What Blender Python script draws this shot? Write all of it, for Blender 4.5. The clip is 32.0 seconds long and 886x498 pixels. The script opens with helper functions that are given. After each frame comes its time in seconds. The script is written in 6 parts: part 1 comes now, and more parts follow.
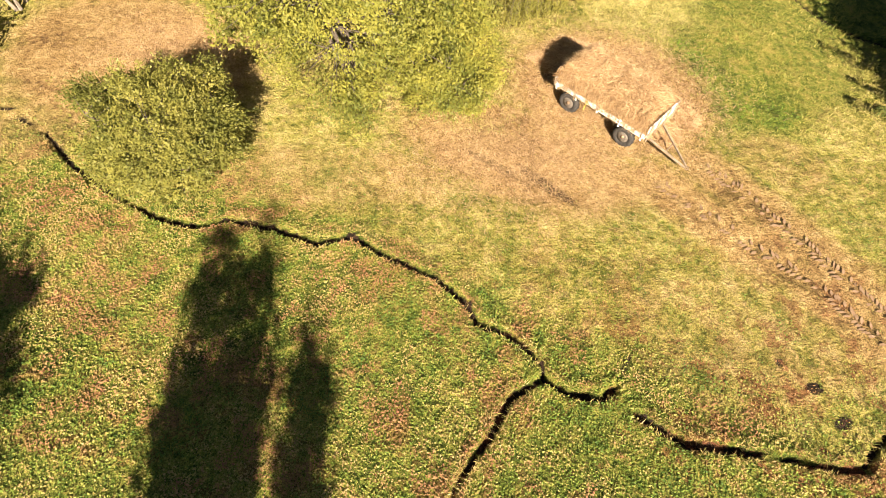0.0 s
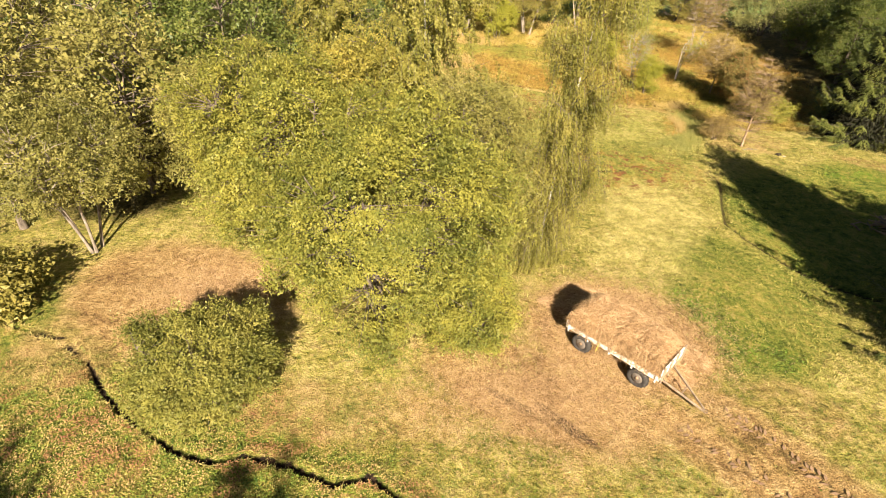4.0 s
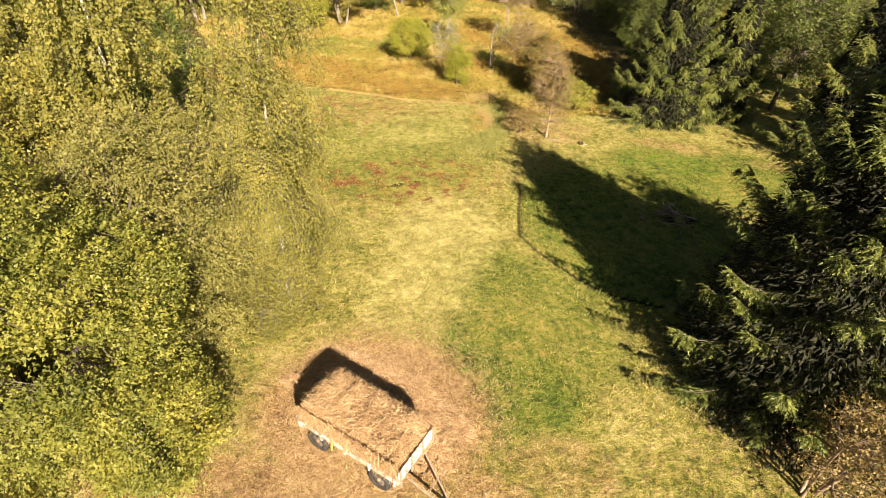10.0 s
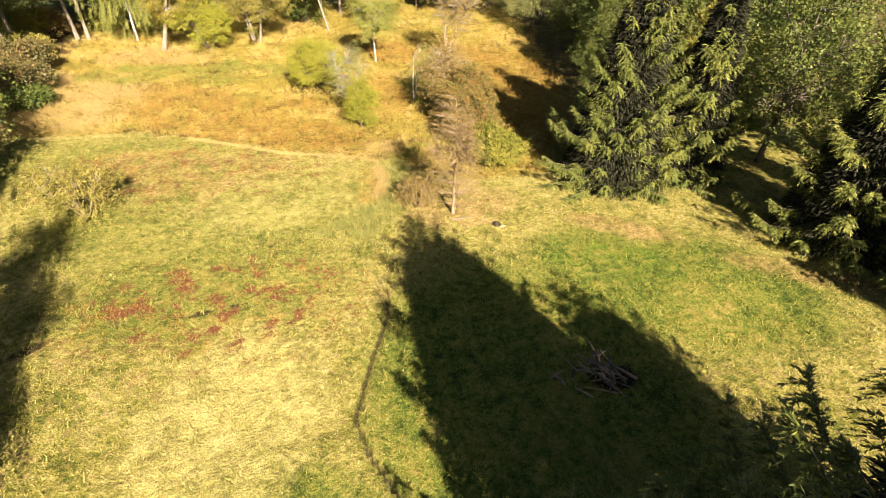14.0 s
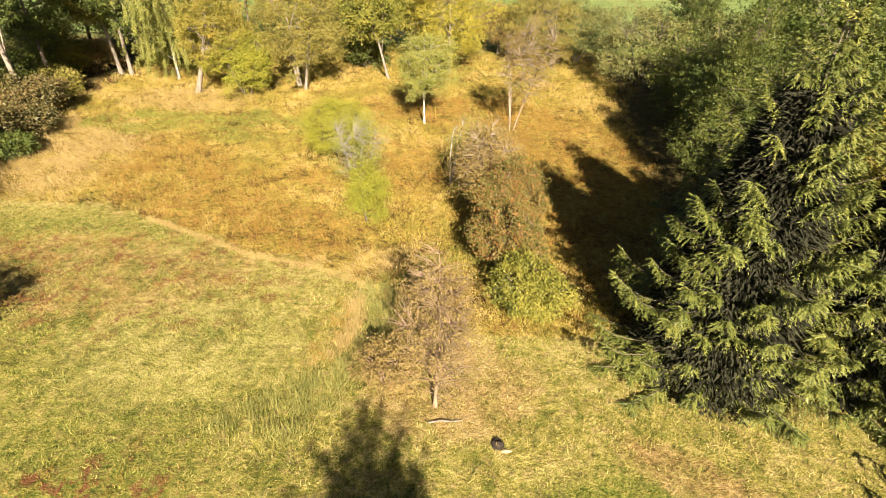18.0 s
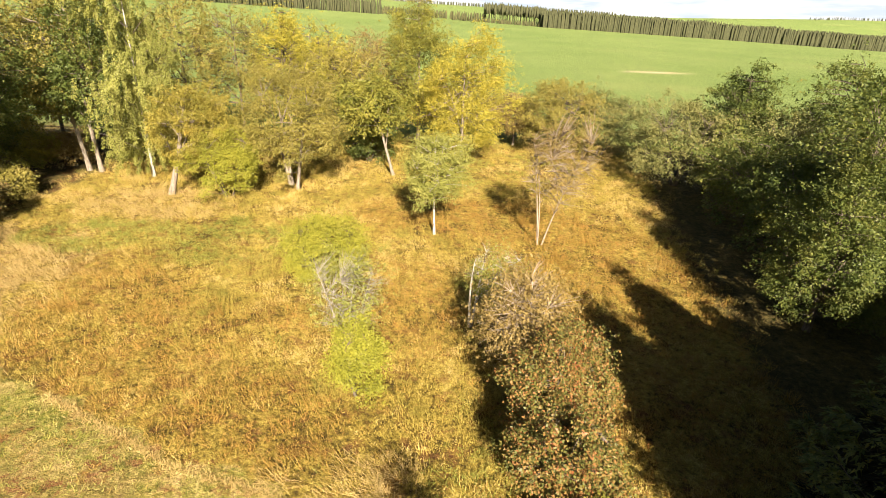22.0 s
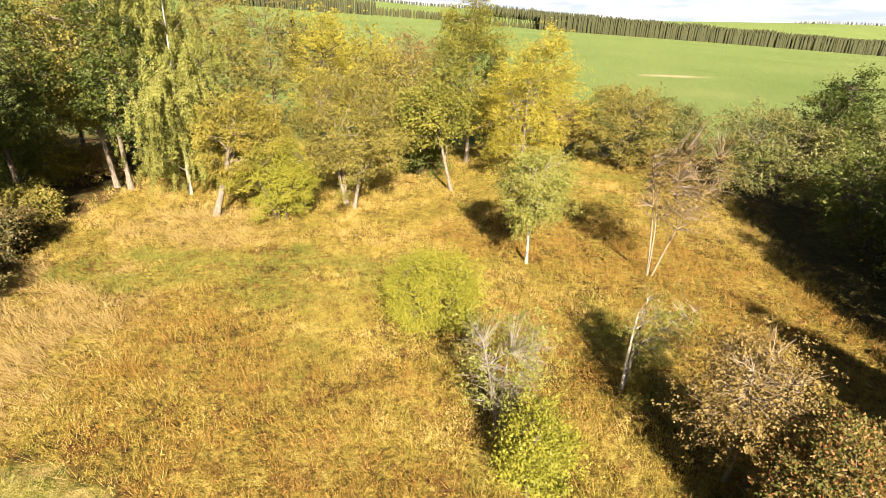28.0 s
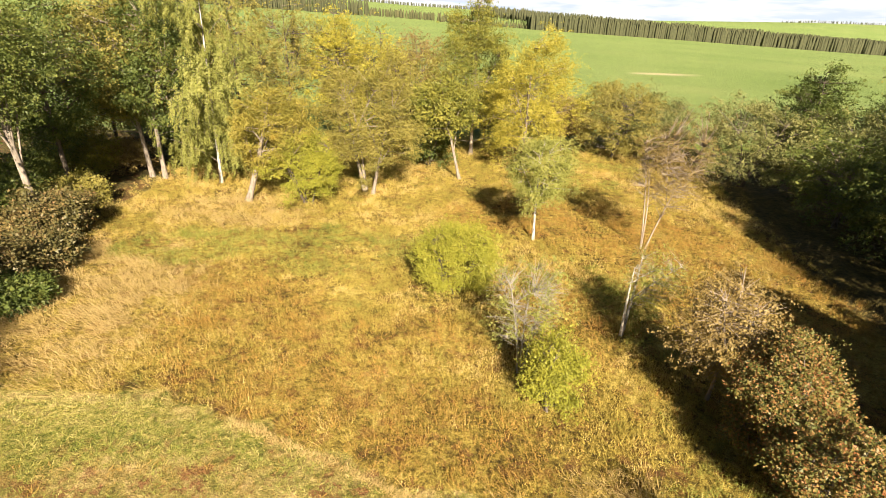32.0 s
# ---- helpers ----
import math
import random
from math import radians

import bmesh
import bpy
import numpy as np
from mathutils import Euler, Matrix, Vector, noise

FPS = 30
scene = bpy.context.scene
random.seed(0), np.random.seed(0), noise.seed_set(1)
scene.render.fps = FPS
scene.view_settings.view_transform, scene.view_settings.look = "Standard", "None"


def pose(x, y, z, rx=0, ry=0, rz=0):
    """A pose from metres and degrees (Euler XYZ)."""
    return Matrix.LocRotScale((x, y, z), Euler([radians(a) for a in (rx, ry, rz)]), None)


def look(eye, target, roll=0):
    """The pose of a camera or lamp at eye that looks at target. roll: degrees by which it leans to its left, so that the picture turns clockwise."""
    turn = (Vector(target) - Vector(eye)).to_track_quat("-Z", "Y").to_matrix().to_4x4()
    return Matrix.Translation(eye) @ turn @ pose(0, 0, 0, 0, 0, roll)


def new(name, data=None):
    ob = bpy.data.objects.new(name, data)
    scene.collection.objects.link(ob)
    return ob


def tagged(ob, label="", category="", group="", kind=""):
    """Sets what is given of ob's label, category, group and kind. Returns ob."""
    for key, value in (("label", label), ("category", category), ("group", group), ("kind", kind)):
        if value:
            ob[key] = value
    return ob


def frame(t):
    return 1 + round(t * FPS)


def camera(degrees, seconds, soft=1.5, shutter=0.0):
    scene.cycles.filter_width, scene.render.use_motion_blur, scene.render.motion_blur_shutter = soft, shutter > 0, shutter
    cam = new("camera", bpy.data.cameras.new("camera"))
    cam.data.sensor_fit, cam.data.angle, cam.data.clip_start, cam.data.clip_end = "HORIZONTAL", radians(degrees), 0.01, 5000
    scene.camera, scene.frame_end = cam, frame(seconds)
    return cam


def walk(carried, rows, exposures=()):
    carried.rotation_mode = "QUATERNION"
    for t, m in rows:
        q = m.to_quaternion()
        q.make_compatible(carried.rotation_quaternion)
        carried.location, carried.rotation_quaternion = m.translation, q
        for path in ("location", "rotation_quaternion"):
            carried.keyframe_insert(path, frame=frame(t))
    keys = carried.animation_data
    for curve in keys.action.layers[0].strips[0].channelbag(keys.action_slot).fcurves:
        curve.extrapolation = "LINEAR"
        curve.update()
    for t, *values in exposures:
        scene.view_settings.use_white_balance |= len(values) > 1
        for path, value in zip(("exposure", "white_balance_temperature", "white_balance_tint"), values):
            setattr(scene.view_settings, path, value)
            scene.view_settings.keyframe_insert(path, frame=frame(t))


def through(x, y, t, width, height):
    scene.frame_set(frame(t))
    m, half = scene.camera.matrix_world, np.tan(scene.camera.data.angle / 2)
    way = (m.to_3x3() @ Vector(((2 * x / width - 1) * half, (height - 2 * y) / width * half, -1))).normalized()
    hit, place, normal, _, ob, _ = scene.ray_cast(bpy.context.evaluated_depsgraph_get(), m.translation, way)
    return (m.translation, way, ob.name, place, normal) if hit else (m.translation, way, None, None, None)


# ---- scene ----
cam = camera(82.3, 32.0, soft=0.8)
METRES, EYE, TILT, LEAN, TURN = 64.0, 15.1, -59.0, -0.7, 0.0
ROWS = [
    (0.0, 0.0, 0.0, 0.0, -0.0, 0.0, -0.0),
    (0.5, 0.0006, -0.0059, -0.0015, 0.08, 2.62, -0.33),
    (1.0, -0.0004, -0.0122, -0.0014, 0.16, 7.59, -0.7),
    (1.5, -0.0025, -0.0184, 0.0007, 0.12, 13.35, -0.89),
    (2.0, -0.005, -0.0223, 0.0034, 0.1, 17.55, -1.03),
    (2.5, -0.0074, -0.0202, 0.0027, 0.15, 20.67, -1.13),
    (3.0, -0.0082, -0.018, 0.0023, 0.25, 23.11, -1.24),
    (3.5, -0.0086, -0.0164, 0.0022, 0.34, 24.64, -1.33),
    (5.5, 0.0013, -0.008, 0.0163, 0.77, 25.32, -1.74),
    (6.0, 0.0125, -0.004, 0.0221, 0.82, 25.38, -1.85),
    (6.5, 0.0244, -0.0008, 0.0272, 0.81, 25.41, -1.87),
    (7.0, 0.033, 0.0022, 0.0319, -0.13, 25.46, -0.45),
    (7.5, 0.0418, 0.0043, 0.0354, -3.28, 25.36, 4.54),
    (8.0, 0.0525, 0.0056, 0.0378, -6.39, 24.99, 9.49),
    (8.5, 0.0653, 0.008, 0.0419, -7.0, 24.75, 10.5),
    (9.0, 0.0781, 0.0122, 0.0492, -7.12, 23.95, 10.64),
    (9.5, 0.092, 0.0179, 0.0583, -7.09, 23.21, 10.67),
    (10.0, 0.1062, 0.0248, 0.07, -7.09, 22.67, 10.63),
    (10.5, 0.1217, 0.0335, 0.0836, -7.08, 22.37, 10.62),
    (11.0, 0.1399, 0.0439, 0.0998, -7.11, 22.22, 10.64),
    (11.5, 0.1586, 0.0564, 0.1186, -7.13, 22.06, 10.69),
    (12.0, 0.1778, 0.0693, 0.1383, -7.1, 21.78, 10.71),
    (12.5, 0.1983, 0.0815, 0.1572, -7.04, 21.26, 10.73),
    (13.0, 0.2201, 0.094, 0.1762, -6.97, 20.91, 10.76),
    (13.5, 0.243, 0.1062, 0.1955, -7.0, 20.72, 10.94),
    (14.0, 0.2666, 0.1182, 0.2121, -7.14, 22.39, 11.2),
    (14.5, 0.2909, 0.1297, 0.2296, -7.2, 24.11, 11.27),
    (16.5, 0.3522, 0.1807, 0.3049, -3.07, 26.13, 3.98),
    (17.0, 0.359, 0.1945, 0.3255, -1.98, 26.24, 2.05),
    (17.5, 0.3629, 0.2084, 0.3466, -1.61, 26.25, 1.25),
    (18.0, 0.3646, 0.2223, 0.3676, -1.54, 26.28, 0.83),
    (18.5, 0.3644, 0.2355, 0.388, -1.46, 26.3, 0.59),
    (19.0, 0.3655, 0.2483, 0.4065, -1.47, 28.24, 0.51),
    (19.5, 0.3694, 0.2605, 0.4263, -1.5, 31.64, 0.49),
    (20.0, 0.3718, 0.2712, 0.444, -1.47, 33.16, 0.43),
    (20.5, 0.3704, 0.2811, 0.4594, -1.41, 33.82, 0.33),
    (21.0, 0.3655, 0.2899, 0.4734, -1.38, 34.04, 0.3),
    (21.5, 0.3602, 0.2968, 0.4847, -1.38, 34.13, 0.24),
    (22.0, 0.3583, 0.3035, 0.4952, -1.3, 34.27, 0.23),
    (22.5, 0.354, 0.3093, 0.5035, -1.35, 34.33, 0.19),
    (23.0, 0.346, 0.3129, 0.5094, -1.38, 34.38, 0.17),
    (23.5, 0.3385, 0.3167, 0.5157, -1.42, 34.42, 0.22),
    (24.0, 0.3319, 0.3202, 0.5214, -1.48, 34.43, 0.35),
    (24.5, 0.3247, 0.324, 0.5275, -1.64, 34.44, 0.57),
    (26.5, 0.28, 0.3382, 0.548, -2.2, 34.5, 0.9),
    (27.0, 0.2672, 0.3422, 0.5533, -2.18, 34.49, 0.94),
    (27.5, 0.2571, 0.3465, 0.5588, -2.14, 34.44, 0.98),
    (28.0, 0.2501, 0.3506, 0.564, -2.2, 34.44, 1.17),
    (28.5, 0.2434, 0.3518, 0.5652, -2.34, 34.47, 1.45),
    (29.0, 0.2379, 0.3505, 0.5628, -2.47, 34.51, 1.63),
    (29.5, 0.2336, 0.3471, 0.5577, -2.52, 34.53, 1.69),
    (30.0, 0.2297, 0.3419, 0.55, -2.54, 34.54, 1.75),
    (30.5, 0.2253, 0.3325, 0.5397, -2.54, 34.51, 1.79),
    (31.0, 0.223, 0.3244, 0.5281, -2.5, 34.54, 1.84),
    (31.5, 0.222, 0.3191, 0.5183, -2.52, 34.49, 1.93),
    (32.0, 0.221, 0.3164, 0.5098, -2.59, 34.43, 2.07),
]
walk(cam, [(t, pose(0, 0, EYE, TILT, LEAN, TURN) @ pose(METRES * x, METRES * y, METRES * z, 90 + pitch, roll, yaw)) for t, x, y, z, yaw, pitch, roll in ROWS],
     exposures=[(0, 2.04), (3, 1.95), (8, 1.86), (12.5, 1.87), (14, 2.1), (17, 2.02), (18.5, 1.92), (22, 1.96), (24, 1.95), (32, 1.91)])


# ---- light ----
SUN_EL, SUN_AZ = 32.0, 171.5          # degrees; azimuth clockwise from +y
world = bpy.data.worlds.new("sky")
scene.world = world
world.use_nodes = True
wn = world.node_tree.nodes
sky = wn.new("ShaderNodeTexSky")
sky.sky_type, sky.sun_disc = "NISHITA", False
sky.sun_elevation, sky.sun_rotation = radians(SUN_EL), radians(SUN_AZ)
sky.air_density, sky.dust_density, sky.altitude = 1.0, 2.5, 500.0
world.node_tree.links.new(sky.outputs[0], wn["Background"].inputs[0])
wn["Background"].inputs[1].default_value = 0.019
sun = new("sun", bpy.data.lights.new("sun", "SUN"))
sun.data.energy, sun.data.angle, sun.data.color = 5.0, radians(0.55), (1.0, 0.845, 0.67)
_d = Vector((math.sin(radians(SUN_AZ)) * math.cos(radians(SUN_EL)), math.cos(radians(SUN_AZ)) * math.cos(radians(SUN_EL)), math.sin(radians(SUN_EL))))
sun.matrix_world = look(_d * 60, (0, 0, 0))

# ---- mesh helpers ----
RNG = np.random.default_rng(7)


def mesh_np(name, verts, faces, mat, smooth=False):
    """A mesh from arrays: verts (n, 3), faces (m, k)."""
    me = bpy.data.meshes.new(name)
    verts, faces = np.asarray(verts, np.float32), np.asarray(faces, np.int32)
    k = faces.shape[1]
    me.vertices.add(len(verts))
    me.vertices.foreach_set("co", verts.ravel())
    me.loops.add(faces.size)
    me.loops.foreach_set("vertex_index", faces.ravel())
    me.polygons.add(len(faces))
    me.polygons.foreach_set("loop_start", np.arange(0, faces.size, k, dtype=np.int32))
    if smooth:
        me.polygons.foreach_set("use_smooth", np.ones(len(faces), bool))
    me.update(calc_edges=True)
    me.materials.append(mat)
    return me


def part(name, data, mat, parent, label=""):
    """One mesh object under a thing; data is a bmesh or a finished mesh."""
    if isinstance(data, bmesh.types.BMesh):
        me = bpy.data.meshes.new(name)
        data.to_mesh(me)
        data.free()
        me.materials.append(mat)
    else:
        me = data
    ob = new(name, me)
    ob.parent = parent
    if label:
        ob["label"] = label
    return ob


def thing(name, m, label, category, group="", kind=""):
    ob = new(name)
    ob.matrix_world = m
    ob.empty_display_size = 0.2
    return tagged(ob, label, category, group, kind)


def unit(v):
    return v / np.maximum(np.linalg.norm(v, axis=-1, keepdims=True), 1e-9)


def tube(pts, radii, sides=6):
    """Verts and quads of a tapered tube along pts."""
    pts, radii = np.asarray(pts, float), np.asarray(radii, float)
    t = unit(np.gradient(pts, axis=0))
    ref = np.array([0.31, 0.17, 0.93]) if abs(t[0][2]) < 0.8 else np.array([0.95, 0.3, 0.05])
    a = unit(np.cross(t, ref))
    b = np.cross(t, a)
    ang = np.arange(sides) * 2 * np.pi / sides
    v = pts[:, None] + radii[:, None, None] * (np.cos(ang)[None, :, None] * a[:, None] + np.sin(ang)[None, :, None] * b[:, None])
    n = len(pts)
    i, j = np.meshgrid(np.arange(n - 1), np.arange(sides), indexing="ij")
    f = np.stack([i * sides + j, i * sides + (j + 1) % sides, (i + 1) * sides + (j + 1) % sides, (i + 1) * sides + j], -1).reshape(-1, 4)
    return v.reshape(-1, 3), f


def join(chunks):
    vs, fs, o = [], [], 0
    for v, f in chunks:
        vs.append(v)
        fs.append(f + o)
        o += len(v)
    return np.concatenate(vs), np.concatenate(fs)


def kites(p, way, length, width, rng, flat=None):
    """Leaf-shaped quads from p along way; flat: preferred normal."""
    n = len(p)
    side = np.cross(way, rng.normal(size=(n, 3)) if flat is None else flat)
    side = unit(side)
    l, w = np.asarray(length).reshape(-1, 1), np.asarray(width).reshape(-1, 1)
    nrm = np.cross(side, way)
    mid = p + way * l * 0.45
    v = np.stack([p, mid + side * w * 0.5 + nrm * w * 0.12, p + way * l, mid - side * w * 0.5 + nrm * w * 0.12], 1)
    return v.reshape(-1, 3), np.arange(4 * n).reshape(-1, 4)


def darts(p, way, length, width, rng, flat=None):
    """Pointed triangles from p along way: leaves, needle sprays and blades."""
    n = len(p)
    side = unit(np.cross(way, rng.normal(size=(n, 3)) if flat is None else flat))
    l, w = np.asarray(length).reshape(-1, 1), np.asarray(width).reshape(-1, 1)
    v = np.stack([p - side * w * 0.5, p + side * w * 0.5, p + way * l], 1)
    return v.reshape(-1, 3), np.arange(3 * n).reshape(-1, 3)


def bez(a, b, c, n):
    t = np.linspace(0, 1, n)[:, None]
    return (1 - t) ** 2 * a + 2 * t * (1 - t) * b + t * t * c


def box(bm, x0, x1, y0, y1, z0, z1, bevel=0.0):
    r = bmesh.ops.create_cube(bm, size=1.0, matrix=Matrix.Translation(((x0 + x1) / 2, (y0 + y1) / 2, (z0 + z1) / 2)) @ Matrix.Diagonal((x1 - x0, y1 - y0, z1 - z0, 1)))
    if bevel:
        es = list({e for v in r["verts"] for e in v.link_edges})
        bmesh.ops.bevel(bm, geom=es, offset=bevel, segments=1, affect="EDGES")
    return bm


# ---- terrain ----
CREEK = [(-20, 15.5), (-16.5, 14.6), (-14.6, 13.4), (-13.2, 12.0), (-11.6, 10.9), (-10.7, 10.4), (-9.6, 9.8), (-8.1, 9.4), (-7.0, 9.7), (-5.3, 9.35), (-4.1, 8.9), (-2.8, 9.2), (-1.85, 8.5),
         (-0.1, 7.7), (0.98, 6.75), (1.23, 6.1), (2.2, 5.75), (3.1, 4.9), (3.15, 4.4), (3.9, 3.95), (4.8, 3.85), (5.2, 4.15)]
BRANCH = [(3.15, 4.4), (2.1, 3.8), (1.55, 2.85), (1.05, 2.2), (0.45, 1.4), (0.2, 0.2), (-0.6, -2), (-1.5, -6)]
CREEK_E = [(5.75, 3.4), (6.95, 2.6), (8.2, 2.45), (9.75, 2.2), (10.9, 1.97), (11.9, 1.95), (12.3, 2.45), (13.0, 2.9), (15, 3.2), (19, 2.6), (26, 1.0)]
DITCH = [(22.5, 43.5), (20.5, 41.4), (18.5, 39.8), (17.6, 38.4), (18.6, 35.6), (19.0, 33.9), (18.7, 32.5), (17.7, 30.0), (16.8, 27.4), (17.2, 25.6), (18.4, 23.0), (19.6, 21.5), (21.4, 20.2), (25, 18.6), (30, 17.5)]
RUT_A = [(8.0, 12.0), (8.8, 11.3), (10.7, 9.3), (12.4, 8.0), (13.9, 5.9), (16, 3.5), (20, -1)]
RUT_B = [(10.0, 12.8), (11.0, 11.8), (12.6, 9.6), (14.1, 7.3), (16.2, 4.9), (20, 0.6)]
MEADOW_EDGE = [(-8, 55.4), (-1, 55.2), (3.8, 55.1), (7.0, 54.1), (10.2, 52.5), (13.7, 50.7), (17.2, 49.7), (20.4, 48.1), (23.5, 45.5), (27.0, 44.0)]


def smooth(a, b, x):
    t = np.clip((x - a) / (b - a), 0, 1)
    return t * t * (3 - 2 * t)


def dist_line(x, y, line):
    """Distance to a polyline."""
    d = np.full(np.shape(x), 1e9)
    for (ax, ay), (bx, by) in zip(line[:-1], line[1:]):
        ux, uy = bx - ax, by - ay
        t = np.clip(((x - ax) * ux + (y - ay) * uy) / (ux * ux + uy * uy), 0, 1)
        d = np.minimum(d, np.hypot(x - ax - t * ux, y - ay - t * uy))
    return d


def wob(x, y, s, k=0):
    """Cheap smooth noise, about -1 to 1, of wavelength s."""
    x, y = x / s + 7.1 * k, y / s - 3.7 * k
    return (np.sin(2.1 * x + 1.3 * np.sin(1.7 * y + k)) + np.sin(2.6 * y - 1.1 * np.sin(2.3 * x)) + np.sin(1.4 * (x + y) + 1.7 * np.sin(1.1 * (x - y)))) / 3


def land(x, y):
    """The lie of the land without banks and ditches."""
    x, y = np.asarray(x, float), np.asarray(y, float)
    z = 0.03 * np.clip(20 - x, 0, 35) - 0.1
    z = z + 0.02 * np.clip(x - 36, 0, 40)
    far = np.clip((y - 100) / 400, 0, 1.6)
    z = z * (1 - smooth(95, 200, y)) + far * (11.9 - 0.034 * np.clip(x, -700, 700))
    z = z + smooth(750, 1500, y) * (23 + 0.03 * np.clip(x, 0, 1100)) + smooth(-600, -1500, x) * 12
    return z


def ground_z(x, y):
    x, y = np.asarray(x, float), np.asarray(y, float)
    near = smooth(140, 100, y)
    z = land(x, y) + near * (0.07 * wob(x, y, 3.1) + 0.035 * wob(x, y, 1.1, 1) + 0.015 * wob(x, y, 0.4, 2))
    c = np.minimum(dist_line(x, y, CREEK), dist_line(x, y, CREEK_E)) + 0.05 * wob(x, y, 0.5, 3)
    c = c + 0.05 * wob(x, y, 1.3, 8)
    z = z - 0.36 * smooth(0.15, 0.03, c + 0.035 * wob(x, y, 0.23, 12)) + 0.06 * smooth(0.6, 0.25, c)
    b = dist_line(x, y, BRANCH) + 0.05 * wob(x, y, 0.5, 4)
    z = z - 0.3 * smooth(0.15, 0.04, b + 0.035 * wob(x, y, 0.23, 12)) + 0.04 * smooth(0.5, 0.25, b)
    d = dist_line(x, y, DITCH) + 0.04 * wob(x, y, 0.7, 5)
    z = z - 0.18 * smooth(0.24, 0.06, d + 0.06 * wob(x, y, 1.1, 9) + 0.12 * smooth(32, 38, y))
    r = np.minimum(dist_line(x, y, RUT_A), dist_line(x, y, RUT_B))
    z = z - 0.035 * smooth(0.3, 0.12, r) * (0.5 + 0.7 * wob(x, y, 0.3, 6))
    return z


def inside_tall(x, y):
    """Weight of the uncut golden meadow beyond the mown one."""
    ex, ey = np.array(MEADOW_EDGE).T
    return smooth(0.1, 0.6, y - np.interp(x, ex, ey) + 0.3 * wob(x, y, 1.5)) * smooth(112, 100, y)


def gz(x, y):
    return float(ground_z(x, y))


# ---- materials ----
def mat_base(name, rough=0.85):
    m = bpy.data.materials.new(name)
    m.use_nodes = True
    nt = m.node_tree
    b = nt.nodes["Principled BSDF"]
    b.inputs["Roughness"].default_value = rough
    b.inputs["Specular IOR Level"].default_value = 0.25
    return m, nt, b


def ramp(nt, fac, stops):
    r = nt.nodes.new("ShaderNodeValToRGB")
    e = r.color_ramp.elements
    while len(e) < len(stops):
        e.new(0.5)
    for el, (p, c) in zip(e, stops):
        el.position, el.color = p, (*c, 1)
    nt.links.new(fac, r.inputs[0])
    return r.outputs[0]


def noise_out(nt, scale, detail=4.0, vec=None, rough=0.6, kind="ShaderNodeTexNoise"):
    n = nt.nodes.new(kind)
    n.inputs["Scale"].default_value = scale
    n.inputs["Detail"].default_value = detail
    n.inputs["Roughness"].default_value = rough
    if vec is None:
        g = nt.nodes.new("ShaderNodeNewGeometry")
        vec = g.outputs["Position"]
    nt.links.new(vec, n.inputs["Vector"])
    return n.outputs[0]


def mix(nt, fac, a, b, mode="MIX"):
    n = nt.nodes.new("ShaderNodeMix")
    n.data_type, n.blend_type = "RGBA", mode
    for sock, v in ((n.inputs["Factor"], fac), (n.inputs["A"], a), (n.inputs["B"], b)):
        if isinstance(v, (int, float)):
            sock.default_value = v
        elif isinstance(v, tuple):
            sock.default_value = (*v, 1)
        else:
            nt.links.new(v, sock)
    return n.outputs["Result"]


def calc(nt, op, a, b=0.0, clamp=False):
    n = nt.nodes.new("ShaderNodeMath")
    n.operation, n.use_clamp = op, clamp
    for sock, v in zip(n.inputs, (a, b)):
        if isinstance(v, (int, float)):
            sock.default_value = v
        else:
            nt.links.new(v, sock)
    return n.outputs[0]


def bump(nt, b, height, strength, dist):
    n = nt.nodes.new("ShaderNodeBump")
    n.inputs["Strength"].default_value, n.inputs["Distance"].default_value = strength, dist
    nt.links.new(height, n.inputs["Height"])
    nt.links.new(n.outputs[0], b.inputs["Normal"])


def leaf_mat(name, stops, through=0.35, patch=0.82, rough=0.5):
    """Leaves: colour by leaf, by place in the crown and by tree; light passes through."""
    m, nt, b = mat_base(name, rough)
    g = nt.nodes.new("ShaderNodeNewGeometry")
    o = nt.nodes.new("ShaderNodeObjectInfo")
    big = noise_out(nt, 0.55, 2.0)
    clump = noise_out(nt, 1.9, 2.0)
    both = calc(nt, "ADD", calc(nt, "MULTIPLY", big, 1.3), calc(nt, "MULTIPLY", clump, 1.2))
    f = calc(nt, "ADD", calc(nt, "MULTIPLY", g.outputs["Random Per Island"], 1 - patch), calc(nt, "MULTIPLY", calc(nt, "ADD", both, -0.75), patch))
    f = calc(nt, "ADD", f, calc(nt, "MULTIPLY", calc(nt, "ADD", o.outputs["Random"], -0.5), 0.16), True)
    c = ramp(nt, f, stops)
    nt.links.new(c, b.inputs["Base Color"])
    t = nt.nodes.new("ShaderNodeBsdfTranslucent")
    nt.links.new(mix(nt, 0.5, c, (0.75, 0.8, 0.12), "MULTIPLY"), t.inputs["Color"])
    s = nt.nodes.new("ShaderNodeMixShader")
    s.inputs[0].default_value = through
    nt.links.new(b.outputs[0], s.inputs[1])
    nt.links.new(t.outputs[0], s.inputs[2])
    nt.links.new(s.outputs[0], nt.nodes["Material Output"].inputs[0])
    return m


def bark_mat(name, stops, scale=9.0, depth=0.02):
    m, nt, b = mat_base(name, 0.9)
    v = nt.nodes.new("ShaderNodeMapping")
    v.inputs["Scale"].default_value = (1, 1, 0.3)
    g = nt.nodes.new("ShaderNodeNewGeometry")
    nt.links.new(g.outputs["Position"], v.inputs[0])
    n = noise_out(nt, scale, 5.0, v.outputs[0])
    nt.links.new(ramp(nt, n, stops), b.inputs["Base Color"])
    bump(nt, b, n, 0.6, depth)
    return m


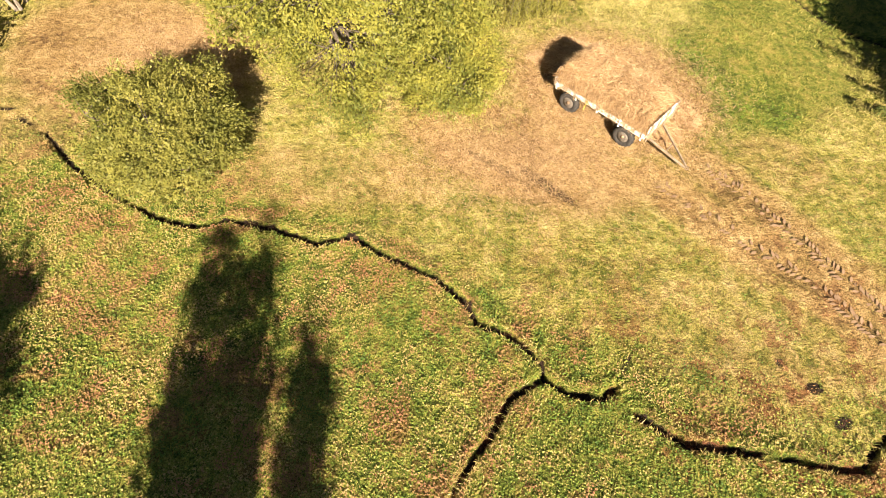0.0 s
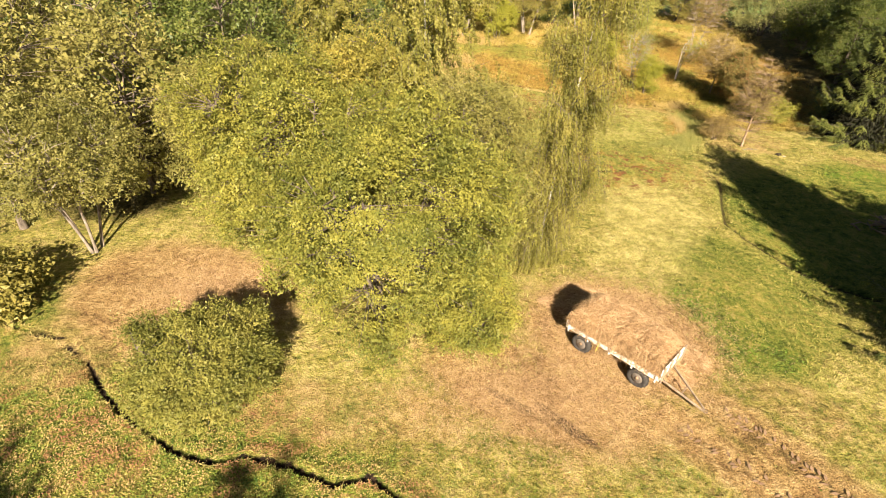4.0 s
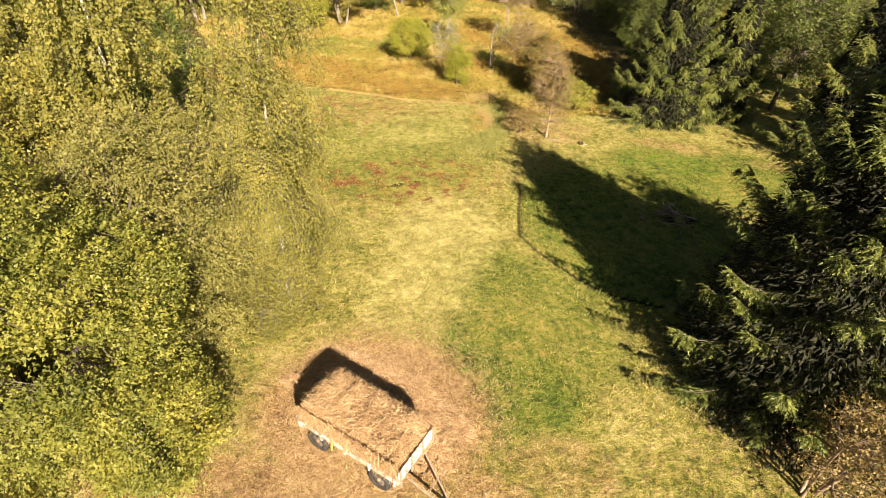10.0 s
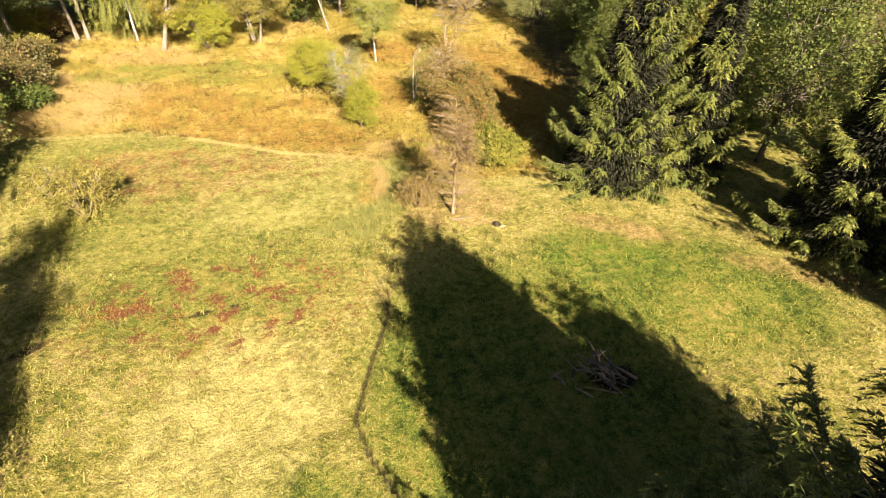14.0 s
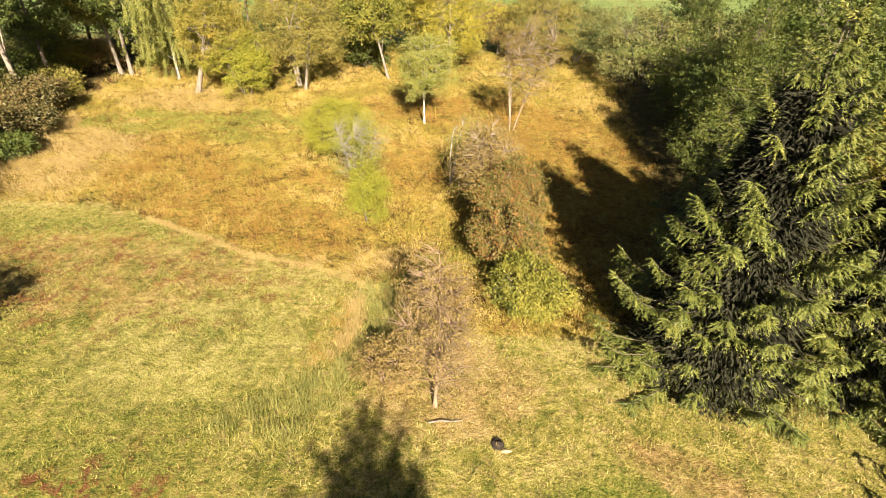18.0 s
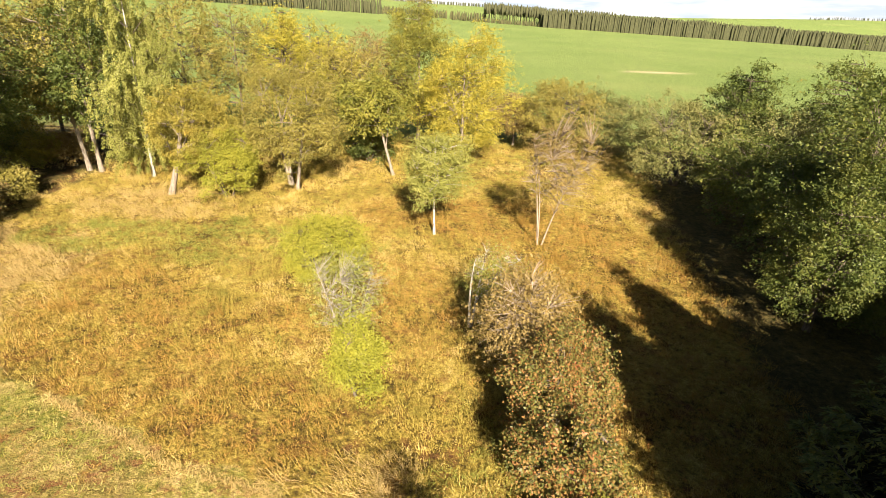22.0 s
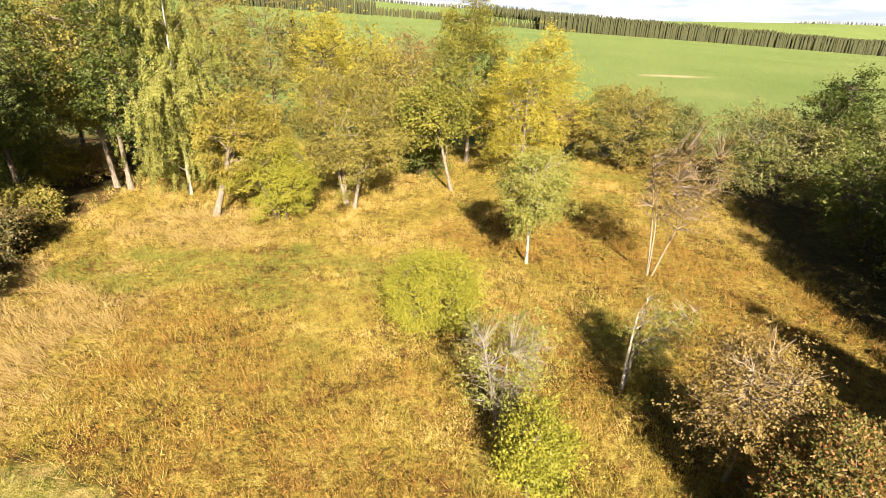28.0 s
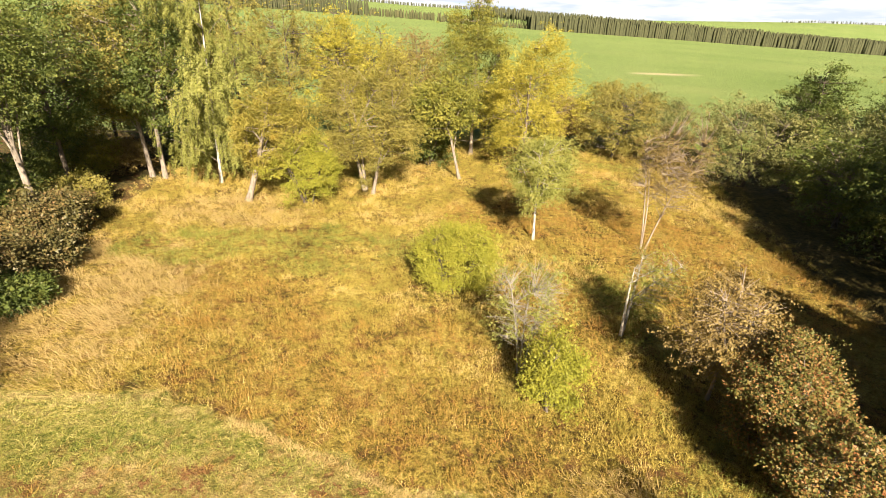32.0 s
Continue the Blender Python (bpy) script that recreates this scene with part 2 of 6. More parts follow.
M_ALDER = leaf_mat("alder_leaves", [(0.0, (0.04, 0.06, 0.014)), (0.4, (0.09, 0.12, 0.026)), (0.75, (0.17, 0.185, 0.042)), (1.0, (0.29, 0.255, 0.06))])
M_SALLOW = leaf_mat("sallow_leaves", [(0.0, (0.06, 0.078, 0.016)), (0.35, (0.175, 0.182, 0.033)), (0.7, (0.31, 0.288, 0.052)), (1.0, (0.43, 0.365, 0.08))])
M_WILLOW = leaf_mat("willow_leaves", [(0.0, (0.07, 0.082, 0.018)), (0.4, (0.155, 0.16, 0.033)), (0.75, (0.25, 0.235, 0.05)), (1.0, (0.34, 0.30, 0.078))])
M_DULLSALLOW = leaf_mat("dull_sallow_leaves", [(0.0, (0.085, 0.09, 0.022)), (0.4, (0.19, 0.18, 0.045)), (0.75, (0.29, 0.26, 0.075)), (1.0, (0.40, 0.33, 0.115))])
M_DRYSALLOW = leaf_mat("dry_sallow_leaves", [(0.0, (0.101, 0.101, 0.022)), (0.5, (0.246, 0.218, 0.05)), (1.0, (0.426, 0.347, 0.095))])
M_BIRCH = leaf_mat("birch_leaves", [(0.0, (0.105, 0.115, 0.023)), (0.45, (0.215, 0.205, 0.043)), (0.8, (0.32, 0.285, 0.066)), (1.0, (0.42, 0.345, 0.09))], 0.42)
M_PALEBIRCH = leaf_mat("pale_birch_leaves", [(0.0, (0.16, 0.18, 0.04)), (0.5, (0.29, 0.30, 0.075)), (1.0, (0.42, 0.39, 0.11))], 0.4)
M_YELLOW = leaf_mat("yellow_leaves", [(0.0, (0.22, 0.205, 0.03)), (0.4, (0.38, 0.34, 0.05)), (0.8, (0.52, 0.45, 0.08)), (1.0, (0.60, 0.48, 0.075))], 0.45)
M_GOLDEN = leaf_mat("golden_leaves", [(0.0, (0.11, 0.11, 0.022)), (0.4, (0.24, 0.215, 0.04)), (0.75, (0.36, 0.295, 0.06)), (1.0, (0.44, 0.29, 0.05))], 0.35)
M_LIME = leaf_mat("lime_bush_leaves", [(0.0, (0.17, 0.18, 0.024)), (0.5, (0.30, 0.30, 0.04)), (1.0, (0.44, 0.40, 0.06))], 0.38)
M_MAPLE = leaf_mat("maple_leaves", [(0.0, (0.05, 0.068, 0.016)), (0.4, (0.12, 0.12, 0.028)), (0.6, (0.185, 0.14, 0.038)), (0.8, (0.26, 0.135, 0.045)), (1.0, (0.32, 0.09, 0.036))], 0.14, 0.3)
# leaves of the west rim bushes, coloured darker to stand for shade
M_RIMLEAF = leaf_mat("shade_darkened_leaves", [(0.0, (0.055, 0.055, 0.02)), (0.5, (0.12, 0.105, 0.035)), (0.8, (0.19, 0.13, 0.05)), (1.0, (0.25, 0.13, 0.06))], 0.2, 0.55)
M_BROWNLEAF = leaf_mat("withered_leaves", [(0.0, (0.12, 0.08, 0.03)), (0.5, (0.24, 0.175, 0.06)), (1.0, (0.37, 0.28, 0.10))], 0.25)
M_GREYSALLOW = leaf_mat("grey_sallow_leaves", [(0.0, (0.065, 0.08, 0.026)), (0.4, (0.16, 0.17, 0.055)), (0.8, (0.29, 0.28, 0.10)), (1.0, (0.40, 0.37, 0.15))])
M_SPRUCE = leaf_mat("spruce_needles", [(0.0, (0.045, 0.06, 0.014)), (0.35, (0.10, 0.122, 0.026)), (0.7, (0.205, 0.215, 0.046)), (1.0, (0.34, 0.30, 0.078))], 0.12, 0.5)
M_BARK = bark_mat("brown_bark", [(0.3, (0.05, 0.04, 0.03)), (0.6, (0.16, 0.13, 0.10)), (0.8, (0.28, 0.24, 0.19))])
M_PALE = bark_mat("pale_bark", [(0.3, (0.10, 0.085, 0.065)), (0.55, (0.25, 0.21, 0.165)), (0.75, (0.40, 0.35, 0.28))])
M_WHITEBARK = bark_mat("birch_bark", [(0.36, (0.05, 0.04, 0.035)), (0.48, (0.38, 0.35, 0.30)), (0.75, (0.58, 0.55, 0.48))], 7.0)
# inner spruce twigs, coloured near black to put shade inside the crown
M_SHADETWIG = bark_mat("spruce_shade_twigs", [(0.3, (0.016, 0.018, 0.008)), (0.7, (0.035, 0.034, 0.017))], 5.0)
M_TWIG = bark_mat("bare_twigs", [(0.3, (0.17, 0.115, 0.075)), (0.7, (0.34, 0.25, 0.165))], 4.0)
M_SILVER = bark_mat("silvery_twigs", [(0.3, (0.2, 0.18, 0.144)), (0.7, (0.368, 0.336, 0.28))], 4.0)
M_GREYTWIG = bark_mat("grey_twigs", [(0.3, (0.19, 0.15, 0.11)), (0.7, (0.36, 0.295, 0.22))], 4.0)


def ground_mat():
    m, nt, b = mat_base("meadow_ground", 0.95)
    b.inputs["Specular IOR Level"].default_value = 0.1

    def attr(n):
        a = nt.nodes.new("ShaderNodeAttribute")
        a.attribute_name = n
        return a.outputs["Fac"]
    fine = noise_out(nt, 9.0, 6.0, rough=0.75)
    speck = noise_out(nt, 26.0, 3.0, rough=0.7)
    midn = noise_out(nt, 1.1, 5.0, rough=0.65)
    large = noise_out(nt, 0.22, 4.0)
    # mown meadow: green to straw
    f = calc(nt, "ADD", calc(nt, "MULTIPLY", fine, 0.55), calc(nt, "MULTIPLY", midn, 0.45))
    f = calc(nt, "ADD", f, calc(nt, "MULTIPLY", calc(nt, "ADD", large, -0.5), 0.45))
    mp = nt.nodes.new("ShaderNodeMapping")
    mp.inputs["Rotation"].default_value, mp.inputs["Scale"].default_value = (0, 0, radians(28)), (1.0, 0.16, 1.0)
    gp = nt.nodes.new("ShaderNodeNewGeometry")
    nt.links.new(gp.outputs["Position"], mp.inputs[0])
    swath = noise_out(nt, 1.5, 4.0, mp.outputs[0], 0.7)
    clod = noise_out(nt, 3.2, 4.0, rough=0.7)
    f = calc(nt, "ADD", f, calc(nt, "ADD", calc(nt, "MULTIPLY", calc(nt, "ADD", swath, -0.5), 0.22), calc(nt, "MULTIPLY", calc(nt, "ADD", clod, -0.5), 0.7)))
    grass = ramp(nt, f, [(0.34, (0.10, 0.115, 0.02)), (0.45, (0.24, 0.22, 0.045)), (0.54, (0.37, 0.325, 0.09)), (0.66, (0.51, 0.42, 0.16))])
    tan = noise_out(nt, 2.3, 5.0, rough=0.75)
    grass = mix(nt, ramp(nt, tan, [(0.5, (0, 0, 0)), (0.62, (0.6, 0.6, 0.6))]), grass, (0.30, 0.215, 0.10))
    grass = mix(nt, ramp(nt, noise_out(nt, 3.9, 5.0, rough=0.75), [(0.52, (0, 0, 0)), (0.64, (0.7, 0.7, 0.7))]), grass, (0.13, 0.16, 0.03))
    lush = ramp(nt, f, [(0.3, (0.035, 0.06, 0.012)), (0.44, (0.10, 0.14, 0.022)), (0.56, (0.21, 0.22, 0.04)), (0.72, (0.38, 0.29, 0.09))])
    straw = ramp(nt, f, [(0.3, (0.14, 0.08, 0.035)), (0.45, (0.31, 0.20, 0.08)), (0.57, (0.42, 0.29, 0.125)), (0.72, (0.56, 0.41, 0.20))])
    tall = ramp(nt, f, [(0.32, (0.06, 0.045, 0.014)), (0.45, (0.20, 0.15, 0.032)), (0.56, (0.36, 0.28, 0.06)), (0.7, (0.50, 0.40, 0.12))])
    soil = ramp(nt, fine, [(0.3, (0.012, 0.009, 0.007)), (0.6, (0.045, 0.03, 0.02)), (0.85, (0.10, 0.065, 0.04))])
    field = ramp(nt, calc(nt, "ADD", calc(nt, "MULTIPLY", noise_out(nt, 0.02, 5.0), 0.7), calc(nt, "MULTIPLY", fine, 0.3)), [(0.3, (0.145, 0.215, 0.06)), (0.55, (0.19, 0.255, 0.08)), (0.75, (0.26, 0.295, 0.105))])
    pale = ramp(nt, f, [(0.32, (0.28, 0.245, 0.075)), (0.5, (0.46, 0.40, 0.14)), (0.68, (0.62, 0.53, 0.21))])

    def soft(a, lo, hi, n=midn, k=0.9):
        """Weight with a ragged edge."""
        v = calc(nt, "ADD", a, calc(nt, "MULTIPLY", calc(nt, "ADD", n, -0.5), k))
        mr = nt.nodes.new("ShaderNodeMapRange")
        mr.inputs["From Min"].default_value, mr.inputs["From Max"].default_value = lo, hi
        nt.links.new(v, mr.inputs["Value"])
        return mr.outputs[0]
    c = mix(nt, soft(attr("lush"), 0.25, 0.75), grass, lush)
    c = mix(nt, soft(attr("pale"), 0.3, 0.9), c, pale)
    c = mix(nt, soft(attr("straw"), 0.3, 0.75), c, straw)
    c = mix(nt, soft(attr("tall"), 0.4, 0.6, k=0.3), c, tall)
    # leaf litter, and the dark ground colour of the shaded east strip
    litter_shade = ramp(nt, f, [(0.3, (0.035, 0.034, 0.014)), (0.5, (0.095, 0.08, 0.028)), (0.7, (0.19, 0.145, 0.05))])
    c = mix(nt, soft(attr("litter_shade"), 0.35, 0.75), c, litter_shade)
    c = mix(nt, soft(attr("soil"), 0.35, 0.65, fine, 0.7), c, soil)
    c = mix(nt, attr("field"), c, field)
    c = mix(nt, attr("sand"), c, (0.50, 0.42, 0.27))
    # red-brown dock and sorrel patches
    red = noise_out(nt, 0.9, 6.0, rough=0.8)
    rw = calc(nt, "MULTIPLY", attr("dock"), ramp(nt, red, [(0.52, (0, 0, 0)), (0.58, (1, 1, 1))]))
    c = mix(nt, rw, c, (0.20, 0.085, 0.04))
    c = mix(nt, 0.7, c, ramp(nt, speck, [(0.34, (0.1, 0.1, 0.1)), (0.48, (0.75, 0.75, 0.75)), (0.64, (1.5, 1.45, 1.3))]), "MULTIPLY")
    nt.links.new(c, b.inputs["Base Color"])
    hsum = calc(nt, "ADD", calc(nt, "MULTIPLY", fine, 1.0), calc(nt, "MULTIPLY", speck, 0.5))
    hsum = calc(nt, "ADD", hsum, calc(nt, "MULTIPLY", clod, 2.0))
    bump(nt, b, hsum, 0.9, 0.14)
    return m


M_GROUND = ground_mat()


def plain(name, stops, scale=6.0, rough=0.8, depth=0.01, metal=0.0):
    m, nt, b = mat_base(name, rough)
    n = noise_out(nt, scale, 5.0)
    nt.links.new(ramp(nt, n, stops), b.inputs["Base Color"])
    b.inputs["Metallic"].default_value = metal
    bump(nt, b, n, 0.5, depth)
    return m


# ---- ground ----
def axis(spans):
    a = []
    for lo, hi, step in spans:
        a.append(np.arange(lo, hi, step))
    return np.concatenate(a)


GX = axis([(-2600, -600, 250), (-600, -120, 40), (-120, -40, 6), (-40, -15, 0.6), (-15, 14.5, 0.15), (14.5, 22, 0.16), (22, 60, 0.8), (60, 140, 5), (140, 700, 35), (700, 2601, 190)])
GY = axis([(-400, -60, 40), (-60, -4, 2.5), (-4, -0.5, 0.4), (-0.5, 13.5, 0.15), (13.5, 42, 0.24), (42, 44, 0.5), (44, 110, 0.8), (110, 200, 4), (200, 800, 20), (800, 2601, 100)])
X, Y = np.meshgrid(GX, GY)
Z = ground_z(X, Y)
nx, ny = len(GX), len(GY)
ii, jj = np.meshgrid(np.arange(ny - 1), np.arange(nx - 1), indexing="ij")
quad = np.stack([ii * nx + jj, ii * nx + jj + 1, (ii + 1) * nx + jj + 1, (ii + 1) * nx + jj], -1).reshape(-1, 4)
g_me = mesh_np("ground", np.stack([X, Y, Z], -1).reshape(-1, 3), quad, M_GROUND, True)


def blob(x, y, cx, cy, rx, ry, turn=0.0):
    c, s = math.cos(radians(turn)), math.sin(radians(turn))
    u, v = (x - cx) * c + (y - cy) * s, -(x - cx) * s + (y - cy) * c
    return smooth(1.35, 0.6, np.hypot(u / rx, v / ry))


W_TALL = inside_tall(X, Y) * smooth(41.5, 38.5, X - 0.2 * (Y - 60))
creek_d = np.minimum(np.minimum(dist_line(X, Y, CREEK), dist_line(X, Y, CREEK_E)), dist_line(X, Y, BRANCH))
ditch_d = dist_line(X, Y, DITCH)
rut_d = np.minimum(dist_line(X, Y, RUT_A), dist_line(X, Y, RUT_B))
ZONES = {
    "soil": np.maximum.reduce([0.58 * blob(X, Y, 4.0, 11.6, 1.7, 0.35, -42), 0.52 * blob(X, Y, 2.2, 12.4, 1.9, 0.3, -35), 0.85 * smooth(0.17, 0.05, creek_d + 0.06 * wob(X, Y, 1.3, 8) + 0.04 * wob(X, Y, 0.3, 5)), (0.72 - 0.14 * smooth(22, 27, Y) - 0.2 * smooth(33, 38, Y)) * smooth(0.22, 0.08, ditch_d), 0.47 * smooth(0.4, 0.12, rut_d) * (0.75 + 0.35 * wob(X, Y, 0.5, 7)), blob(X, Y, 27, 27, 1.0, 0.7), 0.95 * blob(X, Y, 11.2, 4.2, 0.3, 0.2), 0.9 * blob(X, Y, 11.7, 3.2, 0.35, 0.2, 20), 0.7 * blob(X, Y, 10.4, 5.0, 0.2, 0.15), 0.6 * blob(X, Y, 5.7, 4.9, 0.5, 0.14, 60), 0.6 * blob(X, Y, 10.6, 34.0, 0.7, 0.22, 10), 0.6 * blob(X, Y, 12.2, 34.3, 0.6, 0.2, 10), 0.6 * blob(X, Y, 4.3, 33.0, 0.9, 0.35, 40)]),
    "straw": np.maximum.reduce([0.95 * blob(X, Y, 7.2, 16.8, 4.6, 4.0, -20), 0.92 * blob(X, Y, 3.0, 13.2, 5.2, 2.5, -25), 0.92 * blob(X, Y, -13.0, 17.8, 6.2, 4.2, -25), 0.6 * blob(X, Y, -15.5, 14.5, 3, 3), 0.55 * blob(X, Y, -4, 11.8, 6, 1.6),
                                0.78 * smooth(1.9, 0.5, rut_d), 0.6 * blob(X, Y, 24.5, 41.5, 4, 3), 0.5 * blob(X, Y, 13.5, 13.0, 2.2, 1.6, -40), 0.6 * blob(X, Y, 33, 37, 4, 1.2, -35), 0.55 * blob(X, Y, 40, 31, 5, 1.2, -35),
                                0.45 * smooth(0.8, 0.2, np.abs(Y - np.interp(X, *np.array(MEADOW_EDGE).T))) * smooth(28, 24, X), 0.5 * blob(X, Y, 7, 48.5, 9, 4.5), 0.45 * blob(X, Y, 10, 6, 5, 3), 0.6 * blob(X, Y, 24, 13, 4, 3)]),
    "lush": np.maximum.reduce([0.72 * smooth(9.2, 7.5, Y + 0.55 * X) * smooth(-30, -20, X), 0.75 * blob(X, Y, 12.8, 18, 3.0, 4.5, 20), 0.65 * blob(X, Y, 15, 21, 4, 6, 15), 0.95 * blob(X, Y, 23.5, 26.5, 6.5, 9.5), 0.85 * blob(X, Y, 33, 32, 8, 5, -30),
                               0.48 * blob(X, Y, 9, 43, 10, 6), 0.5 * blob(X, Y, 4, 50, 10, 4.5), 0.55 * blob(X, Y, 11, 36, 8, 4), 0.75 * blob(X, Y, -1, 69, 3, 2.5), 0.7 * blob(X, Y, -13, 11.5, 1.6, 1.6), 0.8 * smooth(30, 36, X) * smooth(44, 50, Y), 0.6 * blob(X, Y, -5, 11.8, 2.5, 1.2)]),
    "pale": np.maximum.reduce([0.5 * blob(X, Y, 13, 43.5, 6, 4), 0.75 * blob(X, Y, 12.5, 28, 3.5, 5.5, -20), 0.6 * blob(X, Y, 10, 23, 3, 4, -20), 0.7 * blob(X, Y, 20.3, 50.5, 2.4, 2.2), 0.6 * smooth(0.5, 0.1, np.abs(Y + 0.1 - np.interp(X, *np.array(MEADOW_EDGE).T))) * smooth(26, 23, X)]),
    "tall": W_TALL,
    # woodland litter; the east strip also paints the grass darker to deepen its shade
    "litter_shade": np.maximum.reduce([smooth(-6.5, -9.5, X + 0.8 * wob(X, Y, 2.0, 3)) * smooth(36, 42, Y), 0.8 * smooth(-15.5, -19, X) * smooth(22, 26, Y), smooth(37.5, 41, X + 0.8 * wob(X, Y, 3, 4) - 0.2 * (Y - 60)) * smooth(46, 52, Y) * smooth(104, 98, Y), blob(X, Y, 26.5, 13.5, 6, 5), 0.8 * blob(X, Y, 36.5, 43.5, 5.5, 4)]),
    "sand": 0.95 * blob(X, Y, 87, 190, 8, 3.2, -4),
    "field": smooth(100, 108, Y),
    "dock": np.maximum.reduce([(0.5 + 0.35 * smooth(2, 9, X)) * smooth(14, 3, Y) * smooth(-20, -15, X), 1.0 * blob(X, Y, 11.5, 34.6, 7, 4), 0.8 * blob(X, Y, 8, 48.5, 10, 5), 0.5 * W_TALL]),
}
for zn, w in ZONES.items():
    at = g_me.attributes.new(zn, "FLOAT", "POINT")
    at.data.foreach_set("value", w.astype(np.float32).ravel())
ground = tagged(new("ground", g_me), "meadow of mown grass, straw and weeds with muddy ditches", "ground", kind="structure")


# ---- sky in the north, far behind everything ----
def sky_backdrop():
    m = bpy.data.materials.new("bright_hazy_sky")
    m.use_nodes = True
    nt = m.node_tree
    nt.nodes.remove(nt.nodes["Principled BSDF"])
    g = nt.nodes.new("ShaderNodeNewGeometry")
    mp = nt.nodes.new("ShaderNodeMapping")
    mp.inputs["Scale"].default_value = (0.0016, 0.0016, 0.012)
    nt.links.new(g.outputs["Position"], mp.inputs[0])
    c = ramp(nt, noise_out(nt, 1.0, 4.0, mp.outputs[0]), [(0.42, (0.72, 0.80, 0.93)), (0.56, (1.0, 0.99, 0.97))])
    e = nt.nodes.new("ShaderNodeEmission")
    e.inputs["Strength"].default_value = 0.3
    nt.links.new(c, e.inputs["Color"])
    nt.links.new(e.outputs[0], nt.nodes["Material Output"].inputs[0])
    a = np.radians(np.linspace(-75, 75, 61))
    v = np.concatenate([np.stack([4200 * np.sin(a), 4200 * np.cos(a), np.full(61, zz)], 1) for zz in (-150.0, 700.0)])
    i = np.arange(60)
    return tagged(new("backdrop", mesh_np("backdrop", v, np.stack([i, i + 1, i + 62, i + 61], -1), m)), "pale hazy autumn sky above the horizon", "sky", kind="structure")


sky_backdrop()


# ---- trees ----
def crown_points(rng, n, rx, ry, rz, inner=0.55, lump=0.22, skirt=0.0):
    d = unit(rng.normal(size=(n, 3)))
    d[:, 2] = np.abs(d[:, 2]) * np.where(rng.random(n) < 0.62, 1, -0.85)
    if skirt:
        hr = np.hypot(d[:, 0], d[:, 1])
        d[:, :2] *= np.where(d[:, 2] < 0, np.maximum(hr, skirt * (0.75 + 0.25 * rng.random(n))) / np.maximum(hr, 1e-6), 1)[:, None]
    ph = rng.random(6) * 6.3
    bumpy = 1 + lump * (np.sin(3.1 * d[:, 0] + ph[0]) * np.sin(2.7 * d[:, 1] + ph[1]) + 0.7 * np.sin(5.3 * d[:, 2] + ph[2]) * np.sin(4.7 * d[:, 0] + ph[3]))
    r = inner + (1 - inner) * rng.random(n) ** 0.6
    return d * (r * bumpy)[:, None] * np.array([rx, ry, rz])


